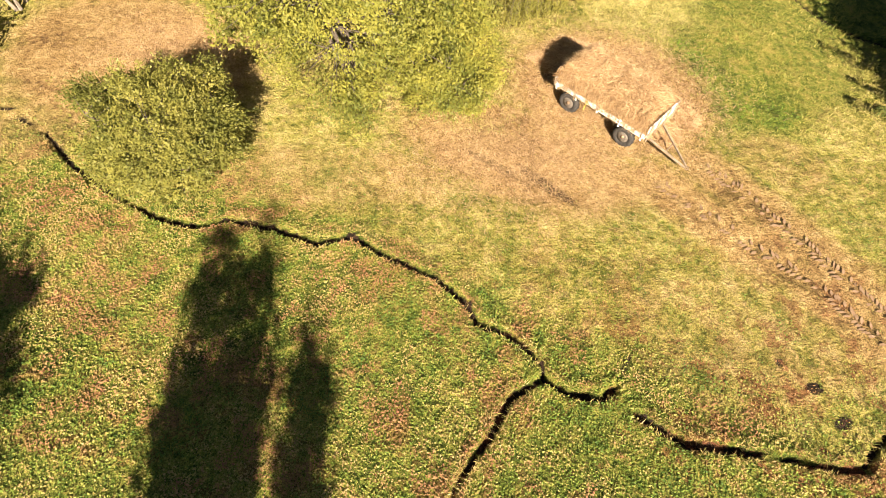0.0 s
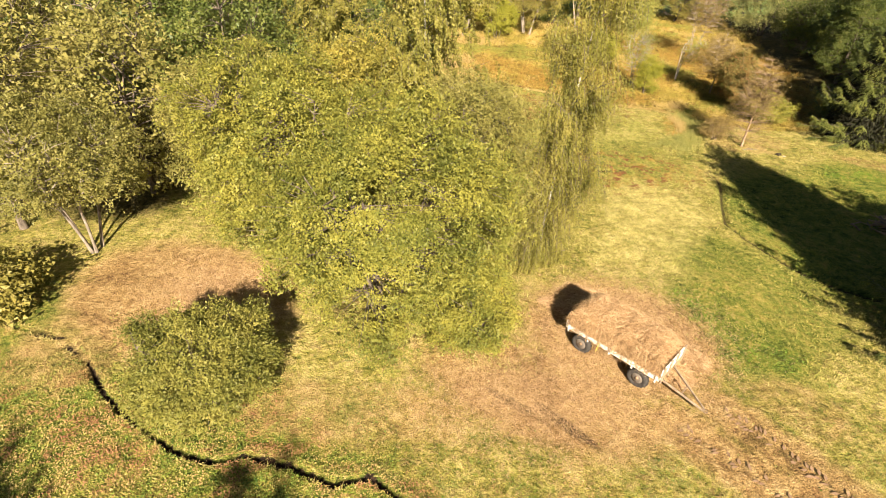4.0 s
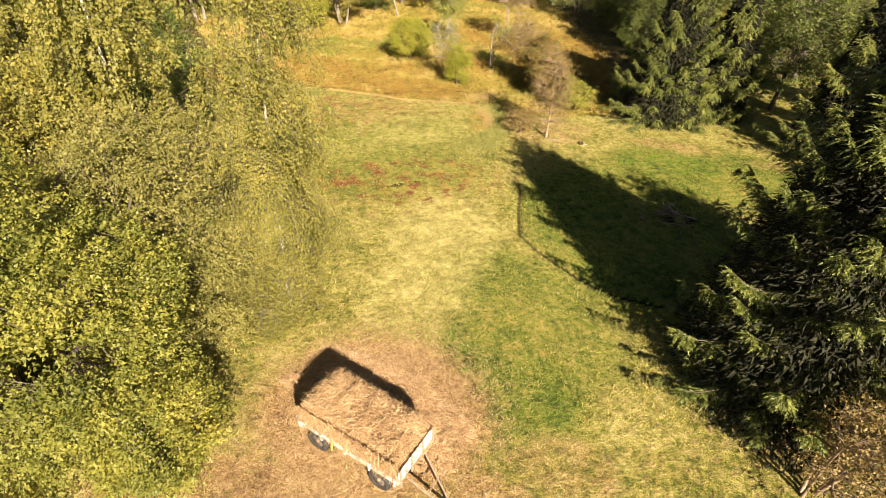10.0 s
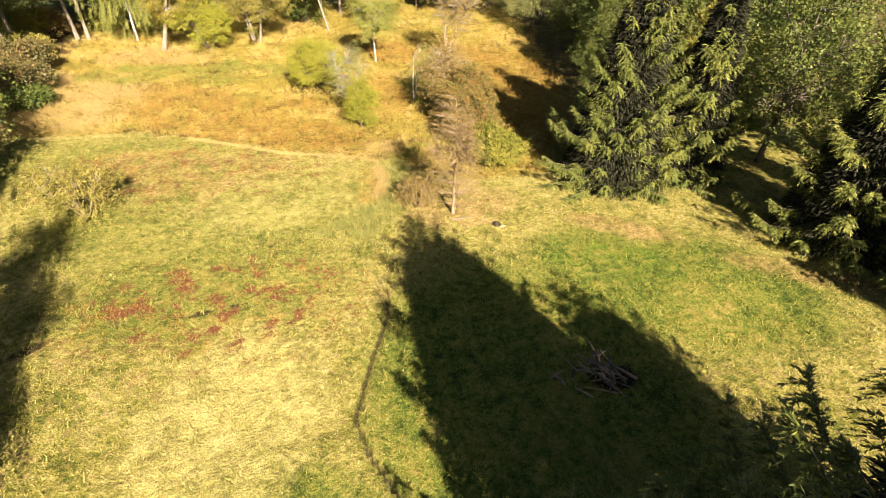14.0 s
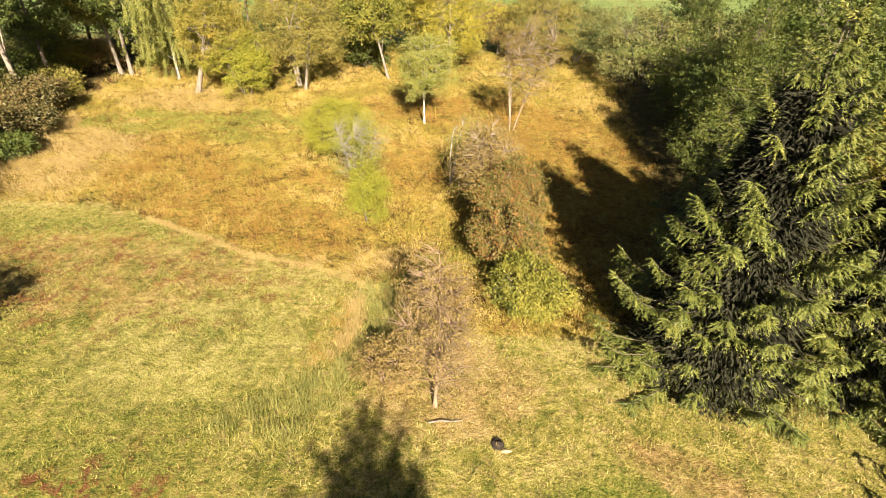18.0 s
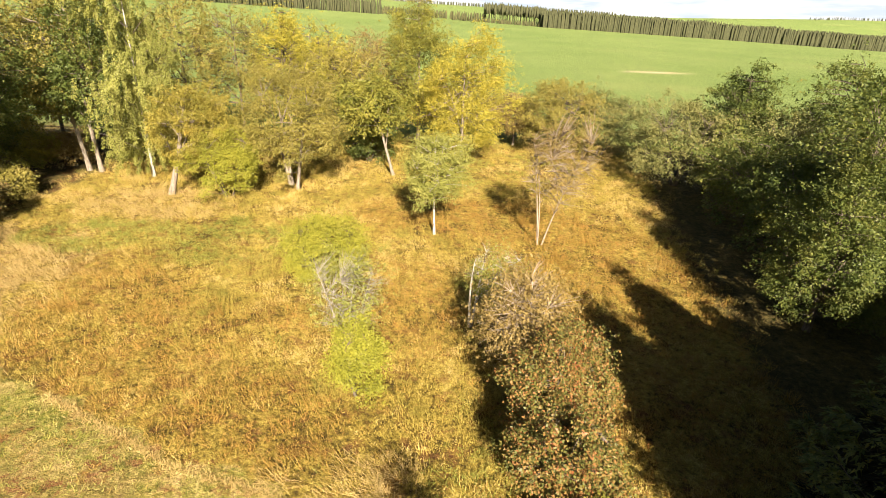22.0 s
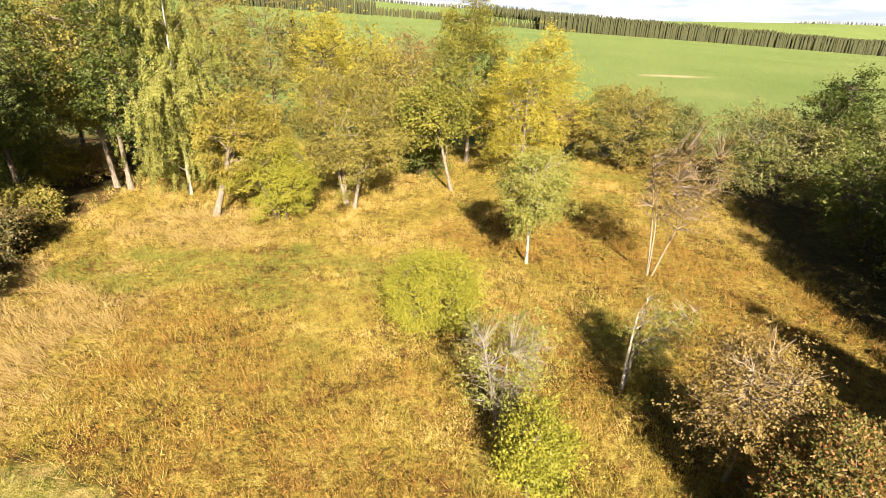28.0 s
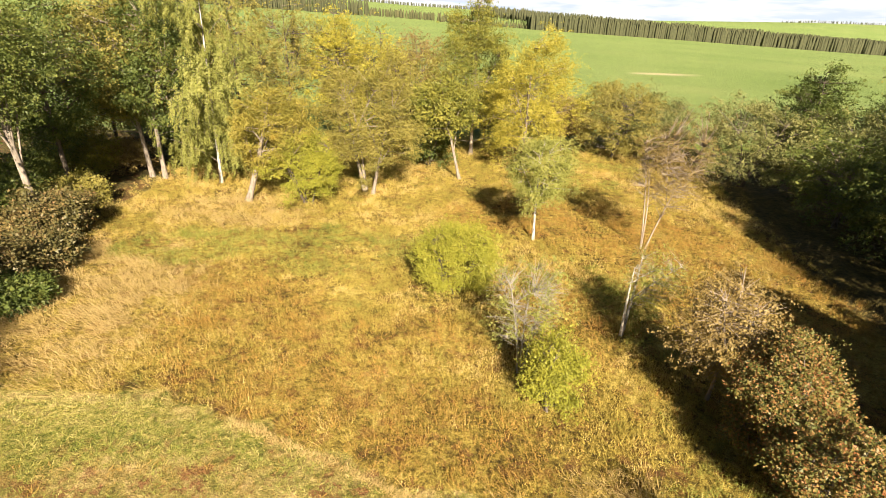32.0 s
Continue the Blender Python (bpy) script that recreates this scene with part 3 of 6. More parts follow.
def leafy_tree(name, x, y, h, rx, ry=None, low=0.25, leaves=12000, leaf=0.2, mat=None, bark=None, seed=1, label="", category="tree", lean=(0, 0), stems=1, trunk_r=0.16,
               clumps=110, spread=0.2, hang=0.0, inner=0.5, group="", lump=0.22, turn=0.0, twig=1.0, point=0.0):
    """A broadleaved tree or shrub: trunk, limbs and a crown of leaf clumps."""
    rng = np.random.default_rng(seed)
    ry = ry or rx
    bark = bark or M_BARK
    z0 = gz(x, y) - 0.08
    root = thing(name, Matrix.Translation((x, y, z0)), label, category, group)
    cz, rz = h * (1 + low) / 2, h * (1 - low) / 2
    top = np.array([lean[0], lean[1], cz])
    c = crown_points(rng, clumps, rx * 0.86, ry * 0.86, rz * 0.86, inner, lump, 0.9 if low < 0.1 else 0.0) + top
    c[:, 2] = np.maximum(c[:, 2], 0.25)
    if point:
        mid = np.array(lean)
        c[:, :2] = (c[:, :2] - mid) * (1 - point * np.clip(c[:, 2:3] / h, 0, 1) ** 1.5) + mid * c[:, 2:3] / h * 2
    # trunk or several stems
    spines = []
    for s in range(stems):
        a = rng.random() * 6.28
        foot = np.array([math.cos(a), math.sin(a), 0]) * (0.0 if stems == 1 else 0.12 * stems ** 0.5 * trunk_r / 0.1)
        end = top + np.array([0, 0, rz * 0.75]) if stems == 1 else top + np.array([math.cos(a) * rx * 0.6, math.sin(a) * ry * 0.6, rz * (0.2 + 0.4 * rng.random())])
        bend = (foot + end) / 2 + np.array([rng.normal() * 0.25, rng.normal() * 0.25, h * (0.05 if stems == 1 else 0.12)])
        p = bez(foot, bend, end, 12)
        spines.append(p)
        tr = trunk_r / (stems ** 0.4)
        rad = tr * (1 - np.linspace(0, 1, 12)) ** 0.8 * 0.95 + 0.015
        rad[0] *= 1.35
        part("trunk", mesh_np("trunk", *tube(p, rad, 8), bark, True), bark, root)
    # main limbs, then twigs to the clumps
    limb_pts = [np.concatenate(spines)]
    order = rng.permutation(clumps)[: (9 if stems == 1 else 4)]
    for k in order:
        sp = spines[rng.integers(len(spines))]
        base = sp[np.clip(int(rng.integers(3, 9)), 0, 11)]
        tip = c[k] * 0.76 + top * 0.24
        p = bez(base, (base + tip) / 2 + np.array([0, 0, 0.12 * h * rng.random()]), tip, 7)
        r0 = trunk_r * 0.34
        part("limb", mesh_np("limb", *tube(p, np.linspace(r0, 0.02, 7), 5), bark, True), bark, root)
        limb_pts.append(p)
    pool = np.concatenate(limb_pts)
    pool = pool[pool[:, 2] > h * low * 0.6]
    twigs = []
    for q in c:
        d = np.linalg.norm(pool - q, axis=1) + 0.8 * np.maximum(pool[:, 2] - q[2] + 0.2, 0)
        base = pool[np.argmin(d)]
        twigs.append(tube(bez(base, (base + q) / 2 + np.array([0, 0, 0.1]), q, 3), np.linspace(0.028, 0.008, 3) * (h / 8) ** 0.5 * twig, 3))
    part("fine_branching", mesh_np("fine_branching", *join(twigs), bark), bark, root)["kind"] = "stuff"
    if leaves:
        w = rng.random(clumps) + 0.4
        sig = spread * (rx * ry * rz) ** (1 / 3) * (0.6 + 0.7 * rng.random(clumps))
        # leaves sit on small sprigs, sprigs gather into clumps
        sprigs = max(40, leaves // 9)
        own = rng.choice(clumps, sprigs, p=w / w.sum())
        hub = c[own] + rng.normal(size=(sprigs, 3)) * sig[own][:, None] * np.array([1, 1, 0.75])
        idx = rng.integers(sprigs, size=leaves)
        p = hub[idx] + rng.normal(size=(leaves, 3)) * (leaf * 1.15) * np.array([1, 1, 0.6])
        if hang:
            p[:, 2] -= np.abs(rng.normal(size=leaves)) * hang
        p[:, 2] = np.maximum(p[:, 2], 0.1 + 0.2 * rng.random(leaves))
        way = unit(unit(p - top) * 0.7 + rng.normal(size=(leaves, 3)) * 0.7 + np.array([0, 0, -0.25 - hang]))
        flat = unit(unit(p - top) * 0.8 + rng.normal(size=(leaves, 3)) * 0.6 + np.array([0, 0, 0.6]))
        ln = leaf * (0.6 + 0.8 * rng.random(leaves))
        part("crown", mesh_np("crown", *darts(p, way, ln, ln * (0.65 + 0.3 * rng.random(leaves)), rng, flat), mat), mat, root)["kind"] = "stuff"
    if turn:
        root.matrix_world = root.matrix_world @ pose(0, 0, 0, 0, 0, turn)
    return root


def birch(name, x, y, h, r, low, leaves, leaf, seed, label, lean=(0, 0), mat=None, trunk_r=0.14, strands=240, group="", taper=0.6):
    """A weeping birch: white trunk, ascending limbs, hanging strands of small leaves."""
    rng = np.random.default_rng(seed)
    mat = mat or M_BIRCH
    root = thing(name, Matrix.Translation((x, y, gz(x, y) - 0.08)), label, "tree", group)
    end = np.array([lean[0], lean[1], h])
    spine = bez(np.zeros(3), np.array([lean[0] * 0.2 + 0.15, lean[1] * 0.2, h * 0.5]), end, 18)
    rad = trunk_r * (1 - np.linspace(0, 1, 18)) ** 0.85 + 0.012
    rad[0] *= 1.3
    part("trunk", mesh_np("trunk", *tube(spine, rad, 8), M_WHITEBARK, True), M_WHITEBARK, root)
    tips, tw = [], []
    for k in range(34):
        t = low + (1 - low) * ((k + rng.random()) / 35) ** 1.3
        base = spine[int(t * 17)]
        a = rng.random() * 6.28
        reach = r * (1 - abs((t - low) / (1 - low) - 0.3) ** 1.3 * taper * 1.35) * (0.75 + 0.45 * rng.random())
        tip = base + np.array([math.cos(a) * reach, math.sin(a) * reach, reach * (0.45 + 0.4 * rng.random())])
        p = bez(base, base + (tip - base) * np.array([0.45, 0.45, 0.75]), tip, 8)
        if k < 9:
            part("limb", mesh_np("limb", *tube(p, np.linspace(0.04, 0.01, 8), 4), M_PALE, True), M_PALE, root)
        else:
            tw.append(tube(p, np.linspace(0.032, 0.008, 8), 3))
        tips.append(p[2:])
    pool = np.concatenate(tips)
    s0 = pool[rng.integers(len(pool), size=strands)] + rng.normal(size=(strands, 3)) * 0.18 * r
    near = rng.random(strands) < 0.3
    za = h * (low + 0.03 + 0.62 * rng.random(strands))
    aa, ra = rng.random(strands) * 6.283, r * (0.15 + 0.5 * rng.random(strands))
    axis_at = spine[np.clip((za / h * 17).astype(int), 0, 17)]
    s0 = np.where(near[:, None], np.stack([axis_at[:, 0] + ra * np.cos(aa), axis_at[:, 1] + ra * np.sin(aa), za], 1), s0)
    ln = (0.5 + 1.1 * rng.random(strands)) * min(1.0, h / 12) * (1.0 + 0.4 * (s0[:, 2] < h * 0.5))
    ln = np.minimum(ln, np.maximum(s0[:, 2] - 0.3, 0.2))
    out = unit(s0 * np.array([1, 1, 0]))
    for a, l, o in zip(s0, ln, out):
        tw.append(tube(bez(a, a + o * 0.2 * l + np.array([0, 0, -0.2 * l]), a + o * 0.25 * l + np.array([0, 0, -l]), 3), [0.008, 0.006, 0.004], 3))
    part("fine_branching", mesh_np("fine_branching", *join(tw), M_BARK), M_BARK, root)["kind"] = "stuff"
    i = rng.integers(strands, size=leaves)
    u = rng.random(leaves)
    p = s0[i] + out[i] * (0.25 * ln[i] * u)[:, None] + np.array([0, 0, -1]) * (ln[i] * u ** 0.8)[:, None] + rng.normal(size=(leaves, 3)) * np.array([0.09, 0.09, 0.08])
    p[:, 2] = np.maximum(p[:, 2], 0.2)
    way = unit(rng.normal(size=(leaves, 3)) * 0.6 + np.array([0, 0, -0.7]))
    flat = unit(out[i] + rng.normal(size=(leaves, 3)) * 0.7 + np.array([0, 0, 0.3]))
    sz = leaf * (0.6 + 0.8 * rng.random(leaves))
    part("crown", mesh_np("crown", *darts(p, way, sz, sz * 0.85, rng, flat), mat), mat, root)["kind"] = "stuff"
    return root


def spruce_data(h, r, tiers, seed, fine=1.0, bare=0.03, full=0.82, dense=1.0, top=0.0, core=0.4, short=1.0):
    """Arrays of a Norway spruce: the trunk, the boughs' wood, near-black inner shade twigs and the needle sprays."""
    rng = np.random.default_rng(seed)
    P, W, L, D, F = [], [], [], [], []
    wood = []
    up = np.array([0, 0, 1.0])
    for k in range(tiers):
        t = bare + (1 - bare) * (k + 0.9 * rng.random()) / tiers
        ft = fine * (1 + top * t)
        gap, m, sz = 0.15 / ft, int(4 + 3.6 * ft), ft ** -0.6
        z = h * t
        reach = r * (1 - t) ** full + 0.12
        nb = max(4, int(round((3.6 + 3.4 * (1 - t)) * dense)))
        a0 = rng.random() * 6.28
        for b in range(nb):
            a = a0 + 6.283 * (b + 0.35 * rng.normal()) / nb
            l = reach * (0.55 + 0.55 * rng.random()) * (0.72 + 0.28 * min(1.0, t / 0.14))
            o = np.array([math.cos(a), math.sin(a), 0])
            side = np.array([-o[1], o[0], 0])
            rise = 0.85 * t - 0.28 + 0.13 * rng.normal()
            base = np.array([0, 0, z + 0.2 * rng.normal()])
            tip = base + o * l + up * (rise * l * 0.7 + 0.1 * l) + side * l * 0.12 * rng.normal()
            mid = base + o * l * 0.66 + up * ((rise * 0.3 - 0.3) * l)
            mid[2], tip[2] = max(mid[2], 0.3), max(tip[2], 0.4)
            wood.append(tube(bez(base, mid, tip, 6), np.linspace(0.045 * (1 - t) + 0.012, 0.006, 6), 3))
            # plumes: branchlets on the outer part, hanging from the bough
            n = max(4, int(l * 0.75 / gap))
            s = np.clip(1 - 0.76 * np.linspace(0, 1, n) ** 1.12 + 0.03 * rng.normal(size=n), 0.12, 1)
            q = (1 - s)[:, None] ** 2 * base + (2 * s * (1 - s))[:, None] * mid + (s * s)[:, None] * tip
            run = unit((1 - s)[:, None] * (mid - base) + s[:, None] * (tip - mid))
            span = np.minimum(0.26 * l, 0.62) * np.minimum(1.4 - s, 0.85) + 0.13
            for sg in (-1, 0, 1):
                ln = span * (0.6 + 0.7 * rng.random(n)) * (0.8 if sg == 0 else 1)
                sag = 0.35 + 0.6 * rng.random(n)
                way = unit(run * (0.7 + 0.2 * rng.normal(size=(n, 1))) + side * (sg * 0.75 + 0.25 * rng.normal(size=(n, 1))) + up * (0.2 * rng.normal(size=(n, 1)) - (0.35 if sg == 0 else 0.05)))
                for j in range(m):
                    f = (j + 0.4 + 0.4 * rng.random(n)) / m
                    st = q + way * (ln * f)[:, None] - up * (ln * sag * f ** 1.5)[:, None]
                    st[:, 2] = np.maximum(st[:, 2], 0.12)
                    ahead = unit(way - up * (sag * 1.3 * f)[:, None])
                    cross = unit(np.cross(ahead, up))
                    for e in (-1, 1):
                        P.append(st)
                        D.append(unit(ahead + cross * e * (0.5 + 0.25 * rng.normal(size=(n, 1))) + 0.2 * rng.normal(size=(n, 3))))
                        L.append((0.12 + 0.08 * rng.random(n)) * sz * short)
                        W.append((0.04 + 0.024 * rng.random(n)) * sz)
                        F.append(up * 0.8 + o * 0.5 + 0.45 * rng.normal(size=(n, 3)))
    # near-black twigs added inside: they stand for inner shade and make shadows solid
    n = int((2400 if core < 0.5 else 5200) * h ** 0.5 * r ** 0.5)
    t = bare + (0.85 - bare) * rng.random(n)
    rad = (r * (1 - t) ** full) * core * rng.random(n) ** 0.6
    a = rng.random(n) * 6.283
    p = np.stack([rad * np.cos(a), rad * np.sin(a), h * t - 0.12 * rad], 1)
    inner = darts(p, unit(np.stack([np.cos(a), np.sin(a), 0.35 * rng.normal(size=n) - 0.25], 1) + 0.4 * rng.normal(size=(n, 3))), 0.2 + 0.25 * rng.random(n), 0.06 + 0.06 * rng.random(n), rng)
    P, D, L, W, F = (np.concatenate(v) for v in (P, D, L, W, F))
    nd = darts(P, D, L, W, rng, unit(F))
    tk = tube(np.stack([0.05 * np.sin(np.linspace(0, 3, 10)), np.zeros(10), np.linspace(0, h * 0.995, 10)], 1), np.linspace(0.021 * h * 0.8, 0.012, 10), 8)
    return tk, join(wood), nd, inner


def spruce(x, y, h, r, tiers, seed, label, fine=1.0, turn=0.0, group="spruces", full=0.82, dense=1.0, top=0.0, core=0.4, short=1.0):
    m = Matrix.Translation((x, y, gz(x, y) - 0.1)) @ pose(0, 0, 0, 0, 0, turn)
    tk, wd, nd, inner = spruce_data(h, r, tiers, seed, fine, full=full, dense=dense, top=top, core=core, short=short)
    root = thing("spruce", m, label, "tree", group)
    part("trunk", mesh_np("trunk", *tk, M_BARK, True), M_BARK, root)
    part("bough_wood", mesh_np("bough_wood", *wd, M_BARK), M_BARK, root)["kind"] = "stuff"
    part("shade_twigs", mesh_np("shade_twigs", *inner, M_SHADETWIG), M_SHADETWIG, root)["kind"] = "stuff"
    part("foliage", mesh_np("foliage", *nd, M_SPRUCE), M_SPRUCE, root)["kind"] = "stuff"
    return root


# ---- planting: near meadow ----
leafy_tree("willow_shrub", -9.0, 11.8, 4.4, 2.8, 2.5, 0.0, 84000, 0.07, M_WILLOW, seed=11, label="round green willow shrub beside the muddy brook", category="shrub", stems=6, trunk_r=0.09, clumps=300, spread=0.085, inner=0.66, lump=0.16)
leafy_tree("sallow_tree", -3.2, 17.2, 10.6, 5.4, 5.0, 0.0, 210000, 0.078, M_SALLOW, seed=12, label="broad yellow-green sallow with leaves down to the grass", stems=5, trunk_r=0.2, clumps=620, spread=0.06, inner=0.66, lump=0.3)
leafy_tree("sallow_bush", 0.4, 15.9, 3.4, 2.5, 2.2, 0.0, 32000, 0.078, M_SALLOW, seed=43, label="low yellow-green sallow shoots at the foot of a larger one", category="shrub", stems=5, trunk_r=0.06, clumps=180, spread=0.1, inner=0.6, lump=0.25)
leafy_tree("sallow_tree", -8.4, 22.6, 10.8, 5.0, 5.0, 0.0, 110000, 0.095, M_SALLOW, seed=13, label="dense green and yellow sallow tree in a thicket", stems=4, trunk_r=0.2, clumps=420, spread=0.07, inner=0.65, lump=0.28)
leafy_tree("sallow_tree", -0.6, 22.6, 9.6, 4.8, 4.8, 0.0, 140000, 0.078, M_DULLSALLOW, seed=14, label="dull olive sallow with many bare twig tips", stems=5, trunk_r=0.18, clumps=520, spread=0.065, inner=0.68, lump=0.24)
leafy_tree("maple_tree", -6.0, 27.5, 10.8, 3.6, 3.6, 0.1, 44000, 0.11, M_GOLDEN, seed=15, label="golden-leaved young maple among green sallows", trunk_r=0.16, clumps=180, spread=0.11, lump=0.3)
birch("birch_tree", 4.2, 22.4, 14.8, 1.85, 0.03, 120000, 0.068, 21, "weeping birch with yellow-green leaves and white trunk", (1.0, -1.4), strands=1700, taper=0.6, trunk_r=0.075)
birch("birch_tree", -2.4, 29.6, 15.4, 3.4, 0.22, 52000, 0.12, 22, "tall weeping birch with pale trunk and yellowing leaves", (0.3, -0.8), strands=800)
birch("birch_tree", -8.6, 37.5, 15.8, 3.4, 0.3, 34000, 0.14, 23, "birch with slanting white stems above the thicket", (-1.8, 0.5), strands=600)
leafy_tree("rowan_tree", -18.9, 21.2, 8.5, 4.0, 3.6, 0.2, 38000, 0.095, M_DULLSALLOW, M_PALE, seed=16, label="half-bare tree with pale forked stems at the wood's edge", stems=4, trunk_r=0.12, clumps=200, spread=0.11)
leafy_tree("bush", -20.3, 16.6, 2.6, 2.2, 2.2, 0.05, 7000, 0.16, M_DRYSALLOW, seed=17, label="low grey-green bush on the straw-coloured slope", category="shrub", stems=5, trunk_r=0.06, clumps=80, spread=0.2)
for k, (tx, ty, th, tr) in enumerate([(-19, 27.5, 12, 4.2), (-14, 31, 11.5, 4.0), (-24, 23, 12, 4.5), (-17, 38, 13, 4.2), (-28, 31, 13, 4.8), (-23, 38, 13.5, 4.6), (-34, 26, 13, 5.2), (-30, 42, 14, 5.4), (-20, 47, 13, 4.8), (-13, 44, 12, 4.2), (-40, 36, 14, 5.6), (-27, 54, 14, 5.6), (-40, 52, 14, 6.0), (-37, 16, 13, 5.4)]):
    leafy_tree("alder_tree", tx, ty, th, tr * 1.15, tr * 1.15, 0.05, 18000 if k < 4 else 9000, 0.17 if k < 4 else 0.25, M_ALDER if k % 2 else M_DULLSALLOW, seed=31 + k, label="dark green alder in the wood beside the meadow", trunk_r=0.18, clumps=200, spread=0.1, inner=0.62, lump=0.28, group="alders of the west wood")
leafy_tree("sallow_tree", -12.6, 27.6, 9.4, 4.4, 4.2, 0.0, 80000, 0.095, M_DULLSALLOW, seed=42, label="olive sallow with grey bare twigs in a thicket", stems=4, trunk_r=0.16, clumps=380, spread=0.075, inner=0.62, lump=0.26)
leafy_tree("bush", 3.4, 43.6, 3.4, 2.7, 2.0, 0.08, 9000, 0.09, M_DRYSALLOW, M_GREYTWIG, twig=0.6, seed=41, label="thin sallow bush standing in the mown meadow", category="shrub", stems=5, trunk_r=0.06, clumps=260, spread=0.12, inner=0.3)
for k, (tx, ty, th, tr, mt) in enumerate([(-4.9, 48.5, 8.0, 3.4, M_ALDER), (-9.5, 46.0, 11, 3.8, M_ALDER), (-7.4, 55.5, 8.0, 3.0, M_ALDER), (-11.5, 53, 10, 3.6, M_ALDER), (-8.0, 62.5, 3.6, 2.4, M_RIMLEAF), (-12.5, 61, 6.5, 3.0, M_DRYSALLOW), (-9.8, 68.5, 2.6, 1.8, M_RIMLEAF), (-7.0, 65.4, 2.4, 1.8, M_RIMLEAF), (-6.0, 61.8, 1.8, 1.5, M_ALDER), (-8.6, 70.2, 3.4, 2.0, M_RIMLEAF)]):
    leafy_tree("alder_bush", tx, ty, th, tr * 1.12, tr * 1.12, 0.0, 13000, 0.155, mt, seed=51 + k, label="dark leafy alder thicket at the meadow's shady rim", category="shrub", stems=4, trunk_r=0.12, clumps=110, spread=0.17)

# ---- planting: woods beyond the golden meadow ----
leafy_tree("alder_tree", -9.7, 70.4, 15.5, 4.4, 4.4, 0.4, 40000, 0.13, M_ALDER, M_PALE, seed=61, label="tall dark alder with a bare pale leaning trunk", trunk_r=0.24, clumps=120, spread=0.16, lean=(-1.4, 0.5))
for k, (tx, ty, th, tr, ln) in enumerate([(-9.2, 84.2, 15.5, 3.6, -1.2), (-8.0, 84.0, 15, 3.2, 0.4), (-13, 79, 15, 4.2, 0), (-15, 90, 16, 4.6, 0.5), (-19, 72, 15, 4.6, 0), (-15, 62, 14, 4.2, 0), (-5, 97, 16, 5.0, 0), (-11, 94, 17, 4.8, 0)]):
    leafy_tree("alder_tree", tx, ty, th, tr * 1.2, tr * 1.2, 0.16, 22000, 0.165, M_ALDER if k % 3 else M_DRYSALLOW, M_PALE if k < 2 else M_BARK, seed=71 + k, label="tall olive-green alder with bare lower trunk in the wood", trunk_r=0.2, clumps=190, spread=0.11, inner=0.6, lump=0.28, lean=(ln, 0), group="alders of the far wood")
for k, (tx, ty, th, tr, mt) in enumerate([(-11.5, 66.5, 2.8, 2.2, M_BROWNLEAF), (-13.5, 72.5, 3.4, 2.6, M_ALDER), (-11.0, 76.5, 2.4, 2.2, M_DRYSALLOW), (-16, 78, 3.6, 3.0, M_ALDER), (-12.5, 86, 3.2, 2.8, M_BROWNLEAF), (-4.0, 90.5, 3.6, 3.0, M_ALDER), (-17, 67, 4.0, 3.0, M_ALDER), (1.5, 92, 4.5, 3.2, M_DRYSALLOW), (16, 93, 4.2, 3.0, M_ALDER), (-9.5, 58.5, 3.0, 2.2, M_ALDER), (-14, 83, 4.2, 2.8, M_SALLOW), (-18, 86, 5.0, 3.2, M_ALDER), (-9, 92, 4.6, 3.0, M_ALDER), (-22, 79, 5.5, 3.4, M_ALDER), (-22, 92, 6.0, 3.8, M_ALDER), (-7.2, 89, 3.4, 2.4, M_SALLOW), (-27, 73, 6.0, 3.8, M_ALDER), (-16, 99, 6.0, 4.2, M_ALDER), (-9, 101, 5.5, 4.0, M_ALDER), (-2.5, 96, 5.0, 3.4, M_DRYSALLOW)]):
    leafy_tree("bush", tx, ty, th, tr, tr, 0.0, 8000, 0.155, mt, seed=191 + k, label="shady undergrowth bush beneath the alders", category="shrub", stems=4, trunk_r=0.06, clumps=90, spread=0.14, group="undergrowth of the far wood")
birch("birch_tree", -2.9, 83.4, 16.8, 5.0, 0.12, 100000, 0.11, 81, "large weeping birch with pale green hanging branches", (0.4, 0), strands=900, taper=0.45, mat=M_PALEBIRCH)
leafy_tree("maple_tree", 0.7, 79.0, 9.6, 3.3, 3.2, 0.16, 38000, 0.11, M_GOLDEN, M_PALE, seed=82, label="golden-brown maple with a thick pale trunk", trunk_r=0.26, clumps=190, spread=0.1, inner=0.6, lump=0.28, lean=(2.4, 0.6))
leafy_tree("hazel_bush", 5.6, 79.0, 6.0, 3.2, 3.0, 0.0, 34000, 0.1, M_LIME, seed=83, label="yellow-green bushy tree leafy down to the grass", category="shrub", stems=4, trunk_r=0.12, clumps=170, spread=0.1, inner=0.62, lump=0.25)
leafy_tree("cherry_tree", 10.3, 82.4, 12.0, 5.2, 4.6, 0.08, 48000, 0.11, M_DRYSALLOW, M_PALE, seed=84, label="ochre-leaved forked tree with pale lower stems", stems=3, trunk_r=0.26, clumps=210, spread=0.09, inner=0.6, lump=0.28)
leafy_tree("ash_tree", 19.0, 88.2, 10.4, 3.2, 3.2, 0.32, 14000, 0.19, M_SALLOW, M_PALE, seed=85, label="slim green tree leaning on a pale stem", trunk_r=0.16, clumps=80, spread=0.17, lean=(-2.2, 0))
